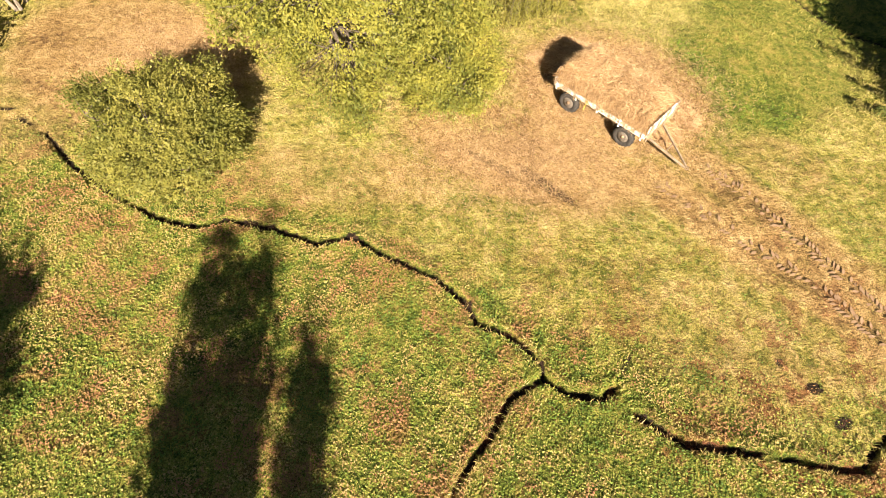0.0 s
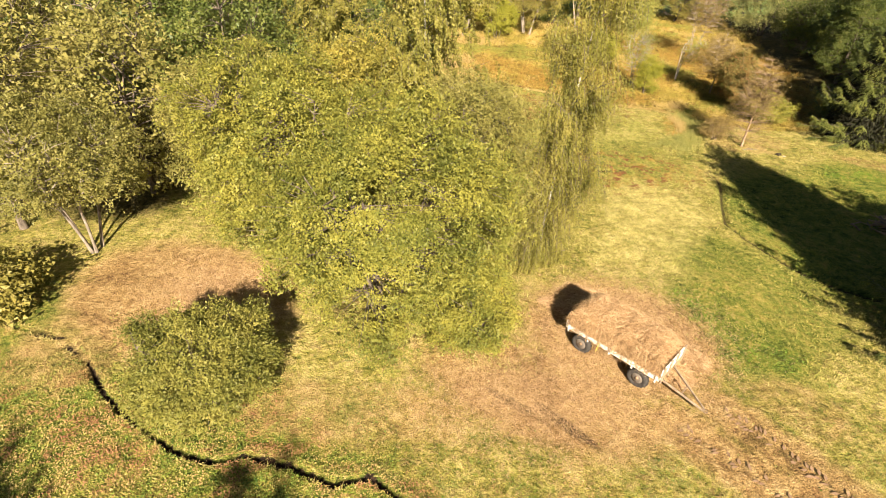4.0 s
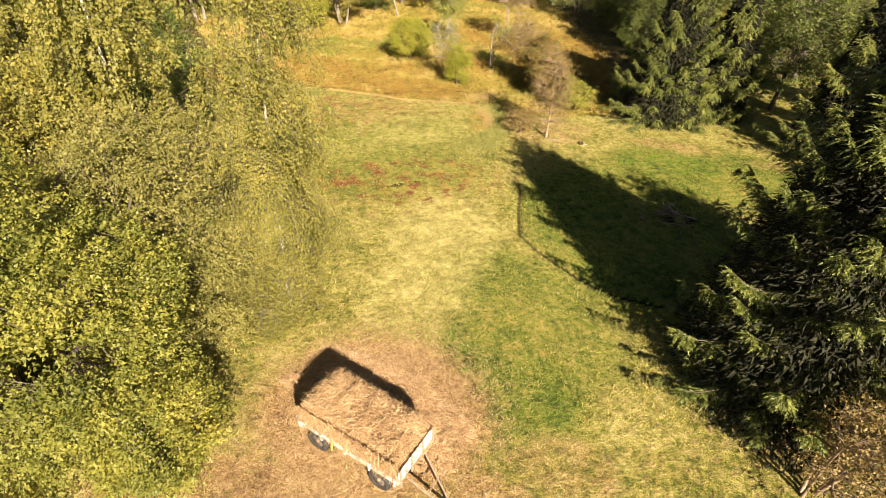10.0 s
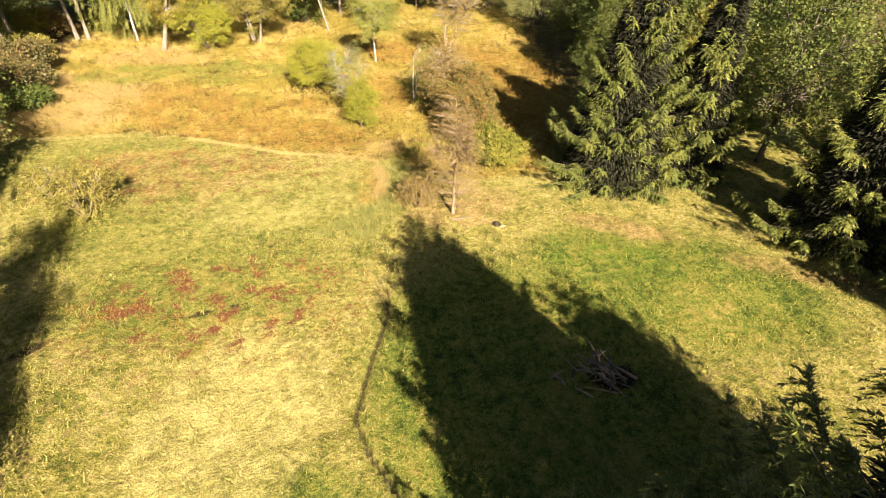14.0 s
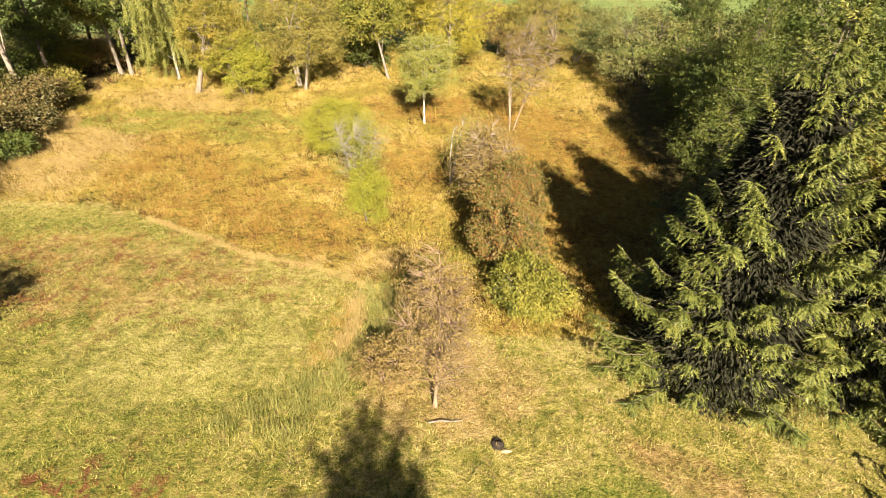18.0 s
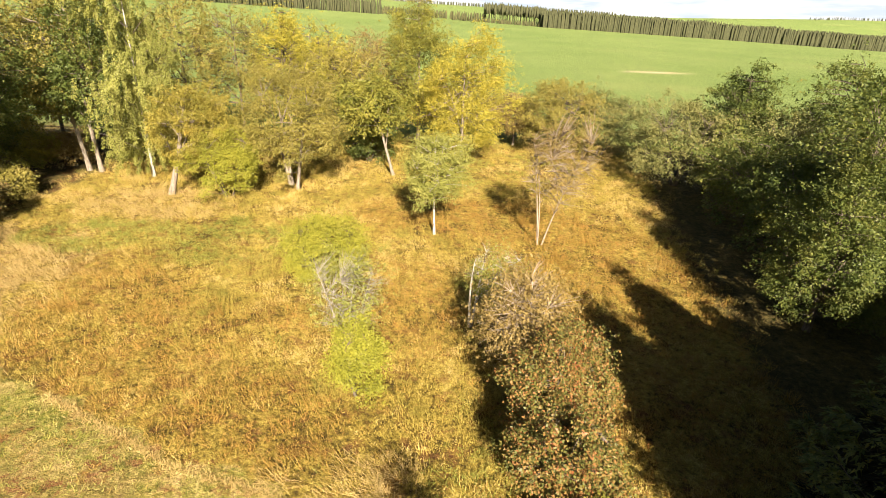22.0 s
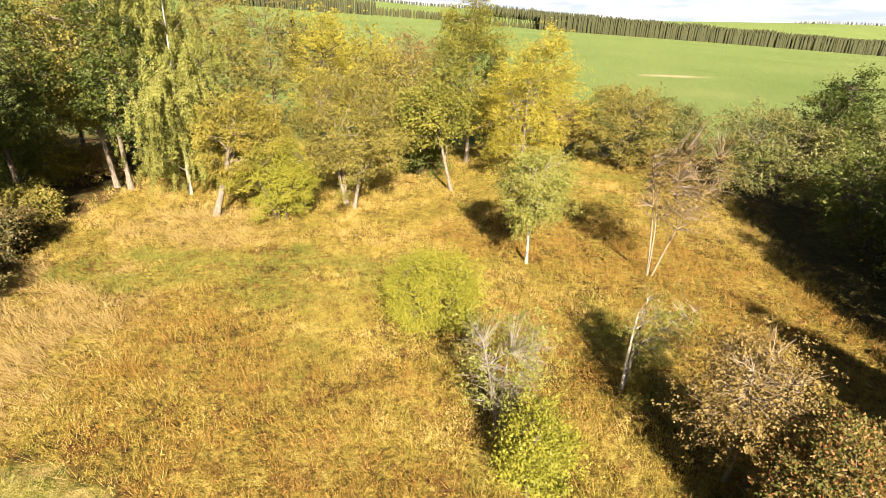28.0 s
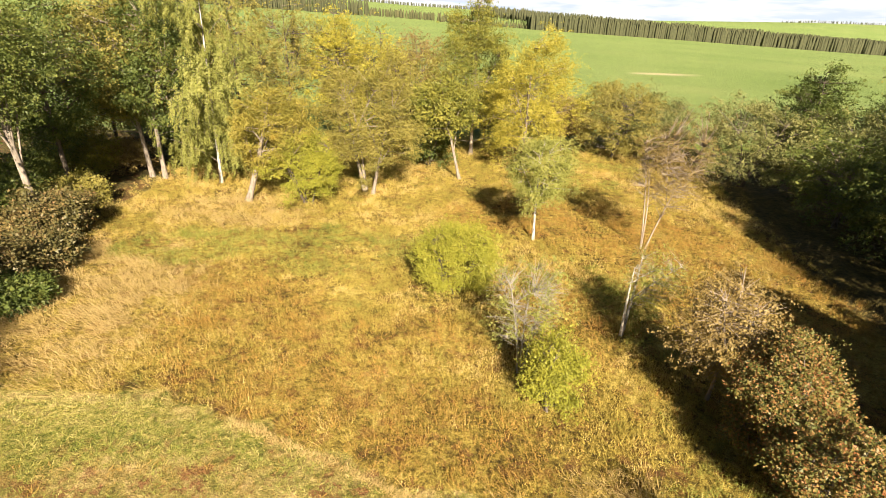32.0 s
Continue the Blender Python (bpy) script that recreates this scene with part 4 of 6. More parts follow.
leafy_tree("poplar_tree", 21.2, 98.5, 18.2, 4.0, 3.8, 0.02, 50000, 0.13, M_SALLOW, M_PALE, seed=86, label="tall narrow green aspen with a light trunk", trunk_r=0.22, clumps=210, spread=0.11, inner=0.55, lump=0.3)
leafy_tree("birch_tree", 26.2, 91.8, 14.4, 5.3, 4.6, -0.04, 54000, 0.12, M_YELLOW, M_PALE, seed=87, label="bright yellow autumn birch leafy to the ground", trunk_r=0.2, clumps=210, spread=0.11, inner=0.55, lump=0.3)
for k, (tx, ty, th, tr, mt, lb) in enumerate([(5.5, 100, 16.5, 3.6, M_YELLOW, "yellow-leaved tree behind the ochre maples"), (10.5, 102, 14.5, 3.8, M_YELLOW, "yellow-leaved tree behind the ochre maples"), (14, 96, 12.5, 4.0, M_DRYSALLOW, "olive tree with thinning leaves"), (0, 100, 17, 4.4, M_DRYSALLOW, "olive tree with thinning leaves"),
                                              (14.5, 109, 14, 4.4, M_BROWNLEAF, "reddish-brown bush at the field's edge"), (6, 112, 14, 5, M_DRYSALLOW, "olive tree with thinning leaves"), (29, 106, 8.0, 4.0, M_DRYSALLOW, "rounded olive bush at the field's edge"), (18, 110, 8.5, 3.6, M_BROWNLEAF, "reddish-brown bush at the field's edge"), (33.5, 103, 7.0, 3.4, M_BROWNLEAF, "reddish-brown bush at the field's edge"), (24, 108, 7.5, 3.4, M_DRYSALLOW, "rounded olive bush at the field's edge")]):
    leafy_tree("tree", tx, ty, th, tr * 1.15, tr * 1.15, 0.04, 15000, 0.16, mt, seed=91 + k, label=lb, trunk_r=0.16, clumps=200, spread=0.1)
for k, (tx, ty, th, tr, mt) in enumerate([(38.2, 98.5, 9.4, 5.0, M_DRYSALLOW), (43.5, 99, 8.0, 4.6, M_GREYSALLOW), (47.6, 86.5, 9.2, 5.2, M_GREYSALLOW), (53.5, 84, 9.0, 5.2, M_GREYSALLOW)]):
    leafy_tree("sallow_tree", tx, ty, th, tr * 1.15, tr * 1.15, 0.0, 34000, 0.14, mt, seed=101 + k, label="rounded grey-green sallow at the rim of the field", stems=4, trunk_r=0.16, clumps=220, spread=0.095, inner=0.64, lump=0.26, group="sallows along the field")
# the low alder at (46.6, 53.4) is added to shade the ground beyond
for k, (tx, ty, th, tr) in enumerate([(51.6, 84.8, 12.8, 2.9), (58.6, 81, 13.8, 4.2), (55, 73, 11, 5), (52, 63, 12, 4.6), (60, 60, 14, 5), (51, 51, 12, 4.6), (56, 50, 15, 5), (46.8, 42.6, 12.5, 4.2), (48.6, 62.6, 14.4, 3.6), (46.6, 53.4, 6.5, 3.0), (47.2, 68.0, 7.6, 3.9), (48.6, 75.0, 7.6, 4.2)]):
    leafy_tree("alder_tree", tx, ty, th, tr * 1.12, tr * 1.12, 0.02, 17000, 0.17, M_ALDER, seed=111 + k, label="dark green alder on the shaded east side", trunk_r=0.18, clumps=200, spread=0.1, inner=0.62, lump=0.28, group="alders of the east wood")

leafy_tree("alder_tree", 43.6, 60.2, 11.2, 4.3, 4.2, -0.1, 58000, 0.105, M_ALDER, seed=139, label="cone-shaped green alder lit by the low sun", trunk_r=0.18, clumps=300, spread=0.075, inner=0.62, lump=0.3, point=0.7)
leafy_tree("alder_tree", 43.6, 47.2, 10.5, 2.3, 2.2, 0.05, 18000, 0.12, M_GOLDEN, seed=140, label="slim yellowing tree between dark spruces", trunk_r=0.12, clumps=140, spread=0.1)

# ---- planting: single trees in the golden meadow ----
leafy_tree("birch_sapling", 23.25, 72.8, 8.4, 2.6, 2.5, 0.24, 28000, 0.1, M_PALEBIRCH, M_WHITEBARK, seed=121, label="small pale-leaved birch with a white stem", trunk_r=0.09, clumps=160, spread=0.12)
leafy_tree("rowan_tree", 31.0, 71.2, 10.2, 3.3, 3.1, 0.2, 12000, 0.08, M_BROWNLEAF, M_GREYTWIG, twig=1.0, seed=122, label="nearly bare tree with fine grey-brown twigs", trunk_r=0.07, clumps=620, spread=0.12, inner=0.3, stems=3, lean=(0.8, 0))
leafy_tree("birch_sapling", 25.3, 60.1, 5.3, 1.8, 1.7, 0.2, 3600, 0.075, M_PALEBIRCH, M_WHITEBARK, twig=0.4, seed=133, label="thin forked white-stemmed birch with few leaves", stems=2, trunk_r=0.1, clumps=320, spread=0.12, lean=(1.0, 0), inner=0.3)
leafy_tree("maple_tree", 27.1, 55.2, 6.6, 2.6, 2.5, 0.16, 15000, 0.085, M_BROWNLEAF, M_GREYTWIG, twig=0.8, seed=124, label="withered small tree with brown leaves and bare twigs", trunk_r=0.07, clumps=420, spread=0.14, inner=0.3)
leafy_tree("round_bush", 16.8, 64.6, 4.7, 2.65, 2.55, 0.0, 42000, 0.075, M_LIME, seed=125, label="ball-shaped lime-green willow bush in tall grass", category="shrub", stems=6, trunk_r=0.07, clumps=160, spread=0.14, inner=0.7, lump=0.05)
leafy_tree("willow_tree", 19.2, 57.2, 6.4, 2.2, 2.1, 0.1, 5000, 0.085, M_PALEBIRCH, M_SILVER, twig=0.42, seed=126, label="silvery half-bare willow with twisted grey branches", stems=4, trunk_r=0.06, clumps=760, spread=0.12, inner=0.35)
leafy_tree("bush", 19.9, 54.7, 4.0, 1.15, 1.1, 0.0, 14000, 0.085, M_LIME, seed=127, label="slim yellow-green bush in the golden grass", category="shrub", stems=3, trunk_r=0.06, clumps=80, spread=0.2)
leafy_tree("maple_bush", 27.9, 52.5, 5.1, 2.3, 2.3, 0.0, 62000, 0.082, M_MAPLE, seed=128, label="broad maple bush turning red and orange", category="shrub", stems=4, trunk_r=0.12, clumps=240, spread=0.09, inner=0.62, lump=0.28)
leafy_tree("maple_bush", 27.6, 49.2, 4.2, 2.1, 2.0, 0.0, 38000, 0.085, M_MAPLE, seed=134, label="low maple bush with yellow, green and red leaves", category="shrub", stems=4, trunk_r=0.1, clumps=200, spread=0.09, inner=0.62, lump=0.28)
leafy_tree("bush", 28.2, 45.9, 3.0, 2.0, 1.8, 0.0, 18000, 0.1, M_SALLOW, seed=129, label="green bush at the foot of the dark spruces", category="shrub", stems=4, trunk_r=0.06, clumps=140, spread=0.1)
leafy_tree("bare_tree", 23.8, 40.5, 8.0, 2.3, 2.2, 0.03, 15000, 0.055, M_BROWNLEAF, M_TWIG, twig=0.6, seed=130, label="small leafless tree with brown twigs and a pale stem", stems=1, trunk_r=0.075, clumps=950, spread=0.1, inner=0.25, point=0.45)
leafy_tree("bush", 21.9, 41.6, 2.2, 1.3, 1.2, 0.02, 5000, 0.08, M_BROWNLEAF, M_TWIG, twig=0.5, seed=131, label="low reddish-brown bush beside a leafless shrub", category="shrub", stems=5, trunk_r=0.05, clumps=160, spread=0.2)
leafy_tree("bare_shrub", 20.9, 10.6, 5.2, 2.5, 2.3, 0.03, 15000, 0.07, M_BROWNLEAF, M_TWIG, lean=(1.0, -0.4), twig=0.6, seed=132, label="brown twiggy shrub at the foot of a spruce", category="shrub", stems=5, trunk_r=0.09, clumps=520, spread=0.14, inner=0.25)

# ---- spruces ----
spruce(25.0, 14.9, 16.2, 7.3, 40, 141, "huge dark green spruce with drooping boughs", 1.0, full=0.66, dense=1.4, top=0.9, core=0.8, short=0.85)
spruce(30.6, 12.2, 13.4, 5.6, 26, 142, "dark spruce behind a larger one", 0.7, full=0.7, dense=1.2, top=0.6, core=0.65)
# out-of-view spruce that shades the wood's edge
spruce(45.0, 11.0, 13.0, 4.8, 22, 143, "added dark spruce casting shade in the wood", 0.6)
spruce(44.6, 25.2, 14.5, 4.8, 26, 155, "dark spruce at the wood's edge", 0.9, dense=1.1)
spruce(35.3, 42.8, 13.6, 5.6, 28, 144, "tall sunlit spruce with long layered boughs", 1.2, full=0.72, dense=1.3, top=0.5, core=0.6, short=0.85)
spruce(38.6, 46.8, 13.2, 5.4, 24, 154, "dark spruce half hidden behind a sunlit one", 0.55, core=0.75)
spruce(40.4, 42.4, 13.2, 4.8, 26, 145, "tall spruce with a reddish cone-laden tip", 1.05, full=0.78, core=0.55)
spruce(43.8, 33.2, 14.6, 5.4, 28, 146, "dark spruce at the wood's edge", 1.0, dense=1.15, core=0.6)
spruce(49.5, 25.5, 17.0, 5.4, 24, 147, "dark spruce at the wood's edge", 0.6)
spruce(46.0, 18.5, 15.5, 5.0, 24, 148, "dark spruce at the wood's edge", 0.7)
# two low spruces added to shade the ground north of them
spruce(45.8, 49.6, 9.0, 3.8, 24, 156, "added dark spruce casting shade in the wood", 0.6, core=0.7)
spruce(40.9, 50.4, 8.0, 3.6, 24, 157, "added dark spruce casting shade in the wood", 0.6, core=0.7)
spruce(53.0, 40.0, 17.0, 5.0, 24, 149, "dark spruce at the wood's edge", 0.55)
spruce(57.0, 67.0, 16.5, 4.6, 24, 151, "dark spruce among the alders of the east wood", 0.55)
spruce(61.0, 75.0, 16.5, 4.8, 24, 152, "dark spruce among the alders of the east wood", 0.55)
spruce(-16.0, 180.0, 13.0, 3.2, 20, 150, "lone dark spruce in the green field", 0.5)

# ---- planting: behind the start, their shadows lie on the pasture ----
for k, (tx, ty, th, tr, ln) in enumerate([(-6.1, -12.7, 16.0, 1.0, 1.3), (-5.1, -13.3, 15.2, 0.8, 1.2), (-4.6, -13.6, 15.9, 0.65, 1.3), (-2.75, -15.6, 15.6, 0.75, 1.3), (-11.2, -10.0, 14.0, 1.5, 0.3), (-12.8, -8.5, 14.6, 2.0, 0.3), (-15.5, -9, 15, 2.6, 0.3)]):
    leafy_tree("poplar_tree", tx, ty, th, tr, tr, -0.1, 5000, 0.24, M_ALDER, seed=161 + k, label="slender wind-bent green poplar south of the brook", trunk_r=0.12, clumps=150, spread=0.09, inner=0.15, lump=0.08, group="poplars south of the brook", point=0.75, lean=(ln, 0))


# ---- hay wagon ----
M_HAY = plain("hay", [(0.25, (0.20, 0.115, 0.05)), (0.5, (0.40, 0.26, 0.13)), (0.8, (0.58, 0.41, 0.23))], 14.0, 0.95, 0.06)
M_STRAW = leaf_mat("hay_stalks", [(0.0, (0.15, 0.085, 0.038)), (0.4, (0.38, 0.245, 0.12)), (0.7, (0.56, 0.385, 0.21)), (1.0, (0.72, 0.54, 0.32))], 0.15, 0.3)
M_PAINT = plain("flaking_white_paint", [(0.3, (0.20, 0.15, 0.10)), (0.45, (0.34, 0.27, 0.19)), (0.5, (0.64, 0.63, 0.60)), (0.8, (0.80, 0.79, 0.75))], 7.0, 0.7, 0.008)
M_OLDWOOD = plain("weathered_wood", [(0.3, (0.16, 0.12, 0.08)), (0.7, (0.38, 0.30, 0.21))], 8.0, 0.85, 0.01)
M_RUBBER = plain("dusty_rubber", [(0.3, (0.018, 0.017, 0.016)), (0.7, (0.065, 0.058, 0.05))], 12.0, 0.85, 0.01)
M_RIM = plain("dull_rim", [(0.3, (0.09, 0.075, 0.06)), (0.7, (0.24, 0.21, 0.175))], 15.0, 0.6, 0.004, 0.3)
M_STEEL = plain("rusty_steel", [(0.3, (0.12, 0.07, 0.04)), (0.7, (0.34, 0.26, 0.17))], 12.0, 0.7, 0.006, 0.2)
M_YELLOWSTRAP = plain("yellow_strap", [(0.3, (0.60, 0.42, 0.05)), (0.7, (0.72, 0.55, 0.10))], 10.0, 0.6, 0.002)


def ring(profile, n=28, lugs=0):
    """A body of revolution round y from (radius, y) pairs; lugs: height of the tread blocks."""
    pr = np.array(profile)
    v = []
    for i in range(n):
        a = 2 * np.pi * i / n
        rr = pr[:, 0] + (lugs if i % 2 else 0) * (pr[:, 0] > pr[:, 0].max() - 0.05)
        v.append(np.stack([rr * np.cos(a), pr[:, 1], rr * np.sin(a)], 1))
    v = np.concatenate(v)
    k = len(pr)
    i, j = np.meshgrid(np.arange(n), np.arange(k - 1), indexing="ij")
    f = np.stack([i * k + j, i * k + j + 1, ((i + 1) % n) * k + j + 1, ((i + 1) % n) * k + j], -1).reshape(-1, 4)
    return v, f


def bar(bm, a, b, w, hgt):
    """A square bar from a to b."""
    a, b = Vector(a), Vector(b)
    q = (b - a).to_track_quat("X", "Z").to_matrix().to_4x4()
    bmesh.ops.create_cube(bm, size=1.0, matrix=Matrix.Translation((a + b) / 2) @ q @ Matrix.Diagonal(((b - a).length, w, hgt, 1)))
    return bm


WX, WY, WYAW = 6.8, 15.3, -44.5
wagon = thing("hay_wagon", pose(WX, WY, gz(WX, WY) - 0.02, 0, 0, WYAW), "old four-wheeled farm wagon with flaking white side boards", "wagon")
HL, HW, BZ = 2.1, 0.97, 0.95
for k in range(7):
    y0 = -HW + 0.03 + k * (2 * HW - 0.06) / 7
    part("floor_board", box(bmesh.new(), -HL, HL, y0, y0 + 0.26, BZ - 0.04, BZ, 0.006), M_OLDWOOD, wagon)
for sy in (-1, 1):
    part("side_board", box(bmesh.new(), -HL, HL, sy * HW - 0.02, sy * HW + 0.02, BZ - 0.08, BZ + 0.13, 0.008), M_PAINT, wagon, "side board of flaking white paint")
    part("frame_beam", box(bmesh.new(), -HL + 0.1, HL - 0.05, sy * 0.42 - 0.05, sy * 0.42 + 0.05, BZ - 0.2, BZ - 0.045, 0.006), M_STEEL, wagon)
    for px in (-1.95, -1.0, 0.0, 1.0, 1.98):
        part("stake", box(bmesh.new(), px - 0.035, px + 0.035, sy * (HW + 0.045) - 0.022, sy * (HW + 0.045) + 0.022, BZ - 0.16, BZ + 0.2, 0.006), M_PAINT, wagon)
part("tail_board", box(bmesh.new(), -HL - 0.03, -HL + 0.01, -HW, HW, BZ - 0.06, BZ + 0.3, 0.008), M_PAINT, wagon)
for k in range(3):
    z0 = BZ + 0.02 + k * 0.2
    part("front_board", box(bmesh.new(), HL + 0.0, HL + 0.035, -HW, HW, z0, z0 + 0.15, 0.006), M_PAINT, wagon)
for py in (-0.9, -0.3, 0.3, 0.9):
    part("front_post", box(bmesh.new(), HL + 0.037, HL + 0.085, py - 0.035, py + 0.035, BZ - 0.15, BZ + 0.66, 0.006), M_OLDWOOD, wagon)
for px in (-1.3, 1.3):
    part("axle", bar(bmesh.new(), (px, -0.86, 0.42), (px, 0.86, 0.42), 0.09, 0.09), M_STEEL, wagon)
    part("bolster", box(bmesh.new(), px - 0.07, px + 0.07, -0.6, 0.6, 0.47, BZ - 0.2, 0.01), M_STEEL, wagon)
    for sy in (-1, 1):
        wheel = part("wheel", mesh_np("wheel", *ring([(0.05, -0.06), (0.24, -0.09), (0.25, 0.0), (0.24, 0.09), (0.05, 0.06)], 20), M_RIM, True), M_RIM, wagon)
        wheel.matrix_local = pose(px, sy * 0.88, 0.42)
        part("tyre", mesh_np("tyre", *ring([(0.235, -0.085), (0.30, -0.125), (0.37, -0.12), (0.405, -0.07), (0.41, 0.0), (0.405, 0.07), (0.37, 0.12), (0.30, 0.125), (0.235, 0.085)], 36, 0.05), M_RUBBER, False), M_RUBBER, wheel, "ribbed dusty black tyre")
        part("hub", mesh_np("hub", *ring([(0.001, -0.12), (0.06, -0.11), (0.075, -0.06), (0.075, 0.06), (0.06, 0.11), (0.001, 0.12)], 14), M_STEEL, True), M_STEEL, wheel)
for sy in (-1, 1):
    part("drawbar_arm", bar(bmesh.new(), (HL + 0.02, sy * 0.5, 0.62), (HL + 1.7, sy * 0.05 - 0.55, 0.42), 0.05, 0.07), M_OLDWOOD, wagon)
part("drawbar_cross", bar(bmesh.new(), (HL + 0.8, -0.53, 0.54), (HL + 0.8, 0.04, 0.54), 0.05, 0.05), M_STEEL, wagon)
part("drawbar_eye", mesh_np("drawbar_eye", *ring([(0.05, -0.02), (0.085, -0.02), (0.085, 0.02), (0.05, 0.02), (0.05, -0.02)], 16), M_STEEL, True), M_STEEL, wagon).matrix_local = pose(HL + 1.77, -0.57, 0.42, 90, 0, 0)
part("strap", bar(bmesh.new(), (-0.5, -HW - 0.07, BZ + 0.15), (-0.55, -HW - 0.07, BZ - 0.35), 0.06, 0.012), M_YELLOWSTRAP, wagon, "dangling yellow strap")

# load of hay: a rounded, ragged heap higher at the tail
n_u, n_v = 90, 52
u, v = np.meshgrid(np.linspace(-1, 1, n_u), np.linspace(-1, 1, n_v), indexing="ij")
rngh = np.random.default_rng(5)
edge = np.clip(1 - np.maximum(np.abs(u) ** 7, np.abs(v) ** 5), 0, 1)
hx = u * (HL - 0.06) + 0.05 * wob(u * 4, v * 2, 0.7)
hy = v * (HW + 0.01) + 0.1 + 0.04 * wob(u * 4, v * 2, 0.6, 1)
hz = BZ + 0.02 + (0.98 - 0.16 * u - 0.1 * v * v) * edge ** 0.35 * 0.95 + edge * (0.11 * wob(hx, hy, 0.8, 2) + 0.08 * wob(hx, hy, 0.27, 3) + 0.07 * rngh.normal(size=u.shape))
a, b2 = np.meshgrid(np.arange(n_u - 1), np.arange(n_v - 1), indexing="ij")
hq = np.stack([a * n_v + b2, (a + 1) * n_v + b2, (a + 1) * n_v + b2 + 1, a * n_v + b2 + 1], -1).reshape(-1, 4)
load = thing("hay_load", pose(WX, WY, gz(WX, WY) - 0.02, 0, 0, WYAW), "heap of dry orange-brown hay piled on the wagon", "hay")
hv = np.stack([hx, hy, hz], -1).reshape(-1, 3)
part("hay_body", mesh_np("hay_body", hv, hq, M_HAY, False), M_HAY, load)
ns = 32000
k = rngh.integers(len(hv), size=ns)
way = unit(rngh.normal(size=(ns, 3)) * np.array([1, 1, 0.45]))
part("loose_straw", mesh_np("loose_straw", *darts(hv[k] + rngh.normal(size=(ns, 3)) * 0.035 - way * 0.1, way, 0.16 + 0.26 * rngh.random(ns), 0.014 + 0.014 * rngh.random(ns), rngh), M_STRAW), M_STRAW, load)

# wisps hanging over the side boards
nw = 5200
wx, wsd = rngh.uniform(-HL + 0.05, HL - 0.1, nw), np.where(rngh.random(nw) < 0.6, -1, 1)
wp = np.stack([wx, wsd * (HW - 0.04 + 0.07 * rngh.random(nw)) + 0.04, BZ + 0.1 + 0.75 * rngh.random(nw)], 1)
ww = unit(np.stack([0.8 * rngh.normal(size=nw), wsd * (0.1 + 0.3 * rngh.random(nw)), -0.2 - 0.8 * rngh.random(nw)], 1))
part("hanging_straw", mesh_np("hanging_straw", *darts(wp, ww, 0.15 + 0.28 * rngh.random(nw), 0.016 + 0.016 * rngh.random(nw), rngh), M_STRAW), M_STRAW, load)

# layer of hay trodden flat on the ground behind the wagon
hu, hw = np.meshgrid(np.linspace(0, 1, 70), np.linspace(0, 1, 46), indexing="ij")
hpx = -4.4 + 7.3 * hu + 0.12 * wob(hu * 5, hw * 3, 0.6, 1)
hpy = 0.3 + (3.1 - 0.6 * (2 * hu - 1) ** 2) * hw + 0.14 * wob(hu * 5, hw * 3, 0.5, 2)
rim = np.clip(1 - np.maximum(np.abs(2 * hu - 1) ** 6, hw ** 3), 0, 1) ** 0.6
hwx, hwy = WX + hpx * math.cos(radians(WYAW)) - hpy * math.sin(radians(WYAW)), WY + hpx * math.sin(radians(WYAW)) + hpy * math.cos(radians(WYAW))
hpz = ground_z(hwx, hwy) - gz(WX, WY) + rim * (0.12 + 0.05 * wob(hpx, hpy, 0.6, 3) + 0.05 * wob(hpx, hpy, 0.25, 4) + 0.025 * rngh.normal(size=hu.shape)) - 0.05 * (1 - rim)
heap = thing("hay_layer", pose(WX, WY, gz(WX, WY), 0, 0, WYAW), "layer of loose dry hay trodden flat beside the wagon", "hay")
a, b2 = np.meshgrid(np.arange(69), np.arange(45), indexing="ij")
hq2 = np.stack([a * 46 + b2, (a + 1) * 46 + b2, (a + 1) * 46 + b2 + 1, a * 46 + b2 + 1], -1).reshape(-1, 4)
hv2 = np.stack([hpx, hpy, hpz], -1).reshape(-1, 3)
part("hay_body", mesh_np("hay_body", hv2, hq2, M_HAY, False), M_HAY, heap)
k = rngh.integers(len(hv2), size=ns)
way = unit(rngh.normal(size=(ns, 3)) * np.array([1, 1, 0.4]))
part("loose_straw", mesh_np("loose_straw", *darts(hv2[k] + rngh.normal(size=(ns, 3)) * 0.04 - way * 0.1, way, 0.16 + 0.26 * rngh.random(ns), 0.014 + 0.014 * rngh.random(ns), rngh), M_STRAW), M_STRAW, heap)["kind"] = "stuff"

# ---- hay spilt round the wagon ----
litter_n = 70000
rl = np.random.default_rng(8)
px = np.concatenate([rl.normal(7.4, 2.2, litter_n // 2), rl.normal(3.0, 2.6, litter_n // 4), rl.normal(-11.3, 1.8, litter_n // 4)])
py = np.concatenate([rl.normal(17.0, 1.9, litter_n // 2), rl.normal(13.0, 1.5, litter_n // 4), rl.normal(18.0, 1.6, litter_n // 4)])
pz = ground_z(px, py)
way = unit(rl.normal(size=(len(px), 3)) * np.array([1, 1, 0.3]) + np.array([0, 0, 0.15]))
tagged(new("hay_litter", mesh_np("hay_litter", *darts(np.stack([px, py, pz + 0.02], 1), way, 0.12 + 0.16 * rl.random(len(px)), 0.009 + 0.01 * rl.random(len(px)), rl, np.tile([0, 0, 1.0], (len(px), 1)) + 0.4 * rl.normal(size=(len(px), 3))), M_STRAW)),
       "dry orange straw scattered over the ground", "hay", kind="stuff")

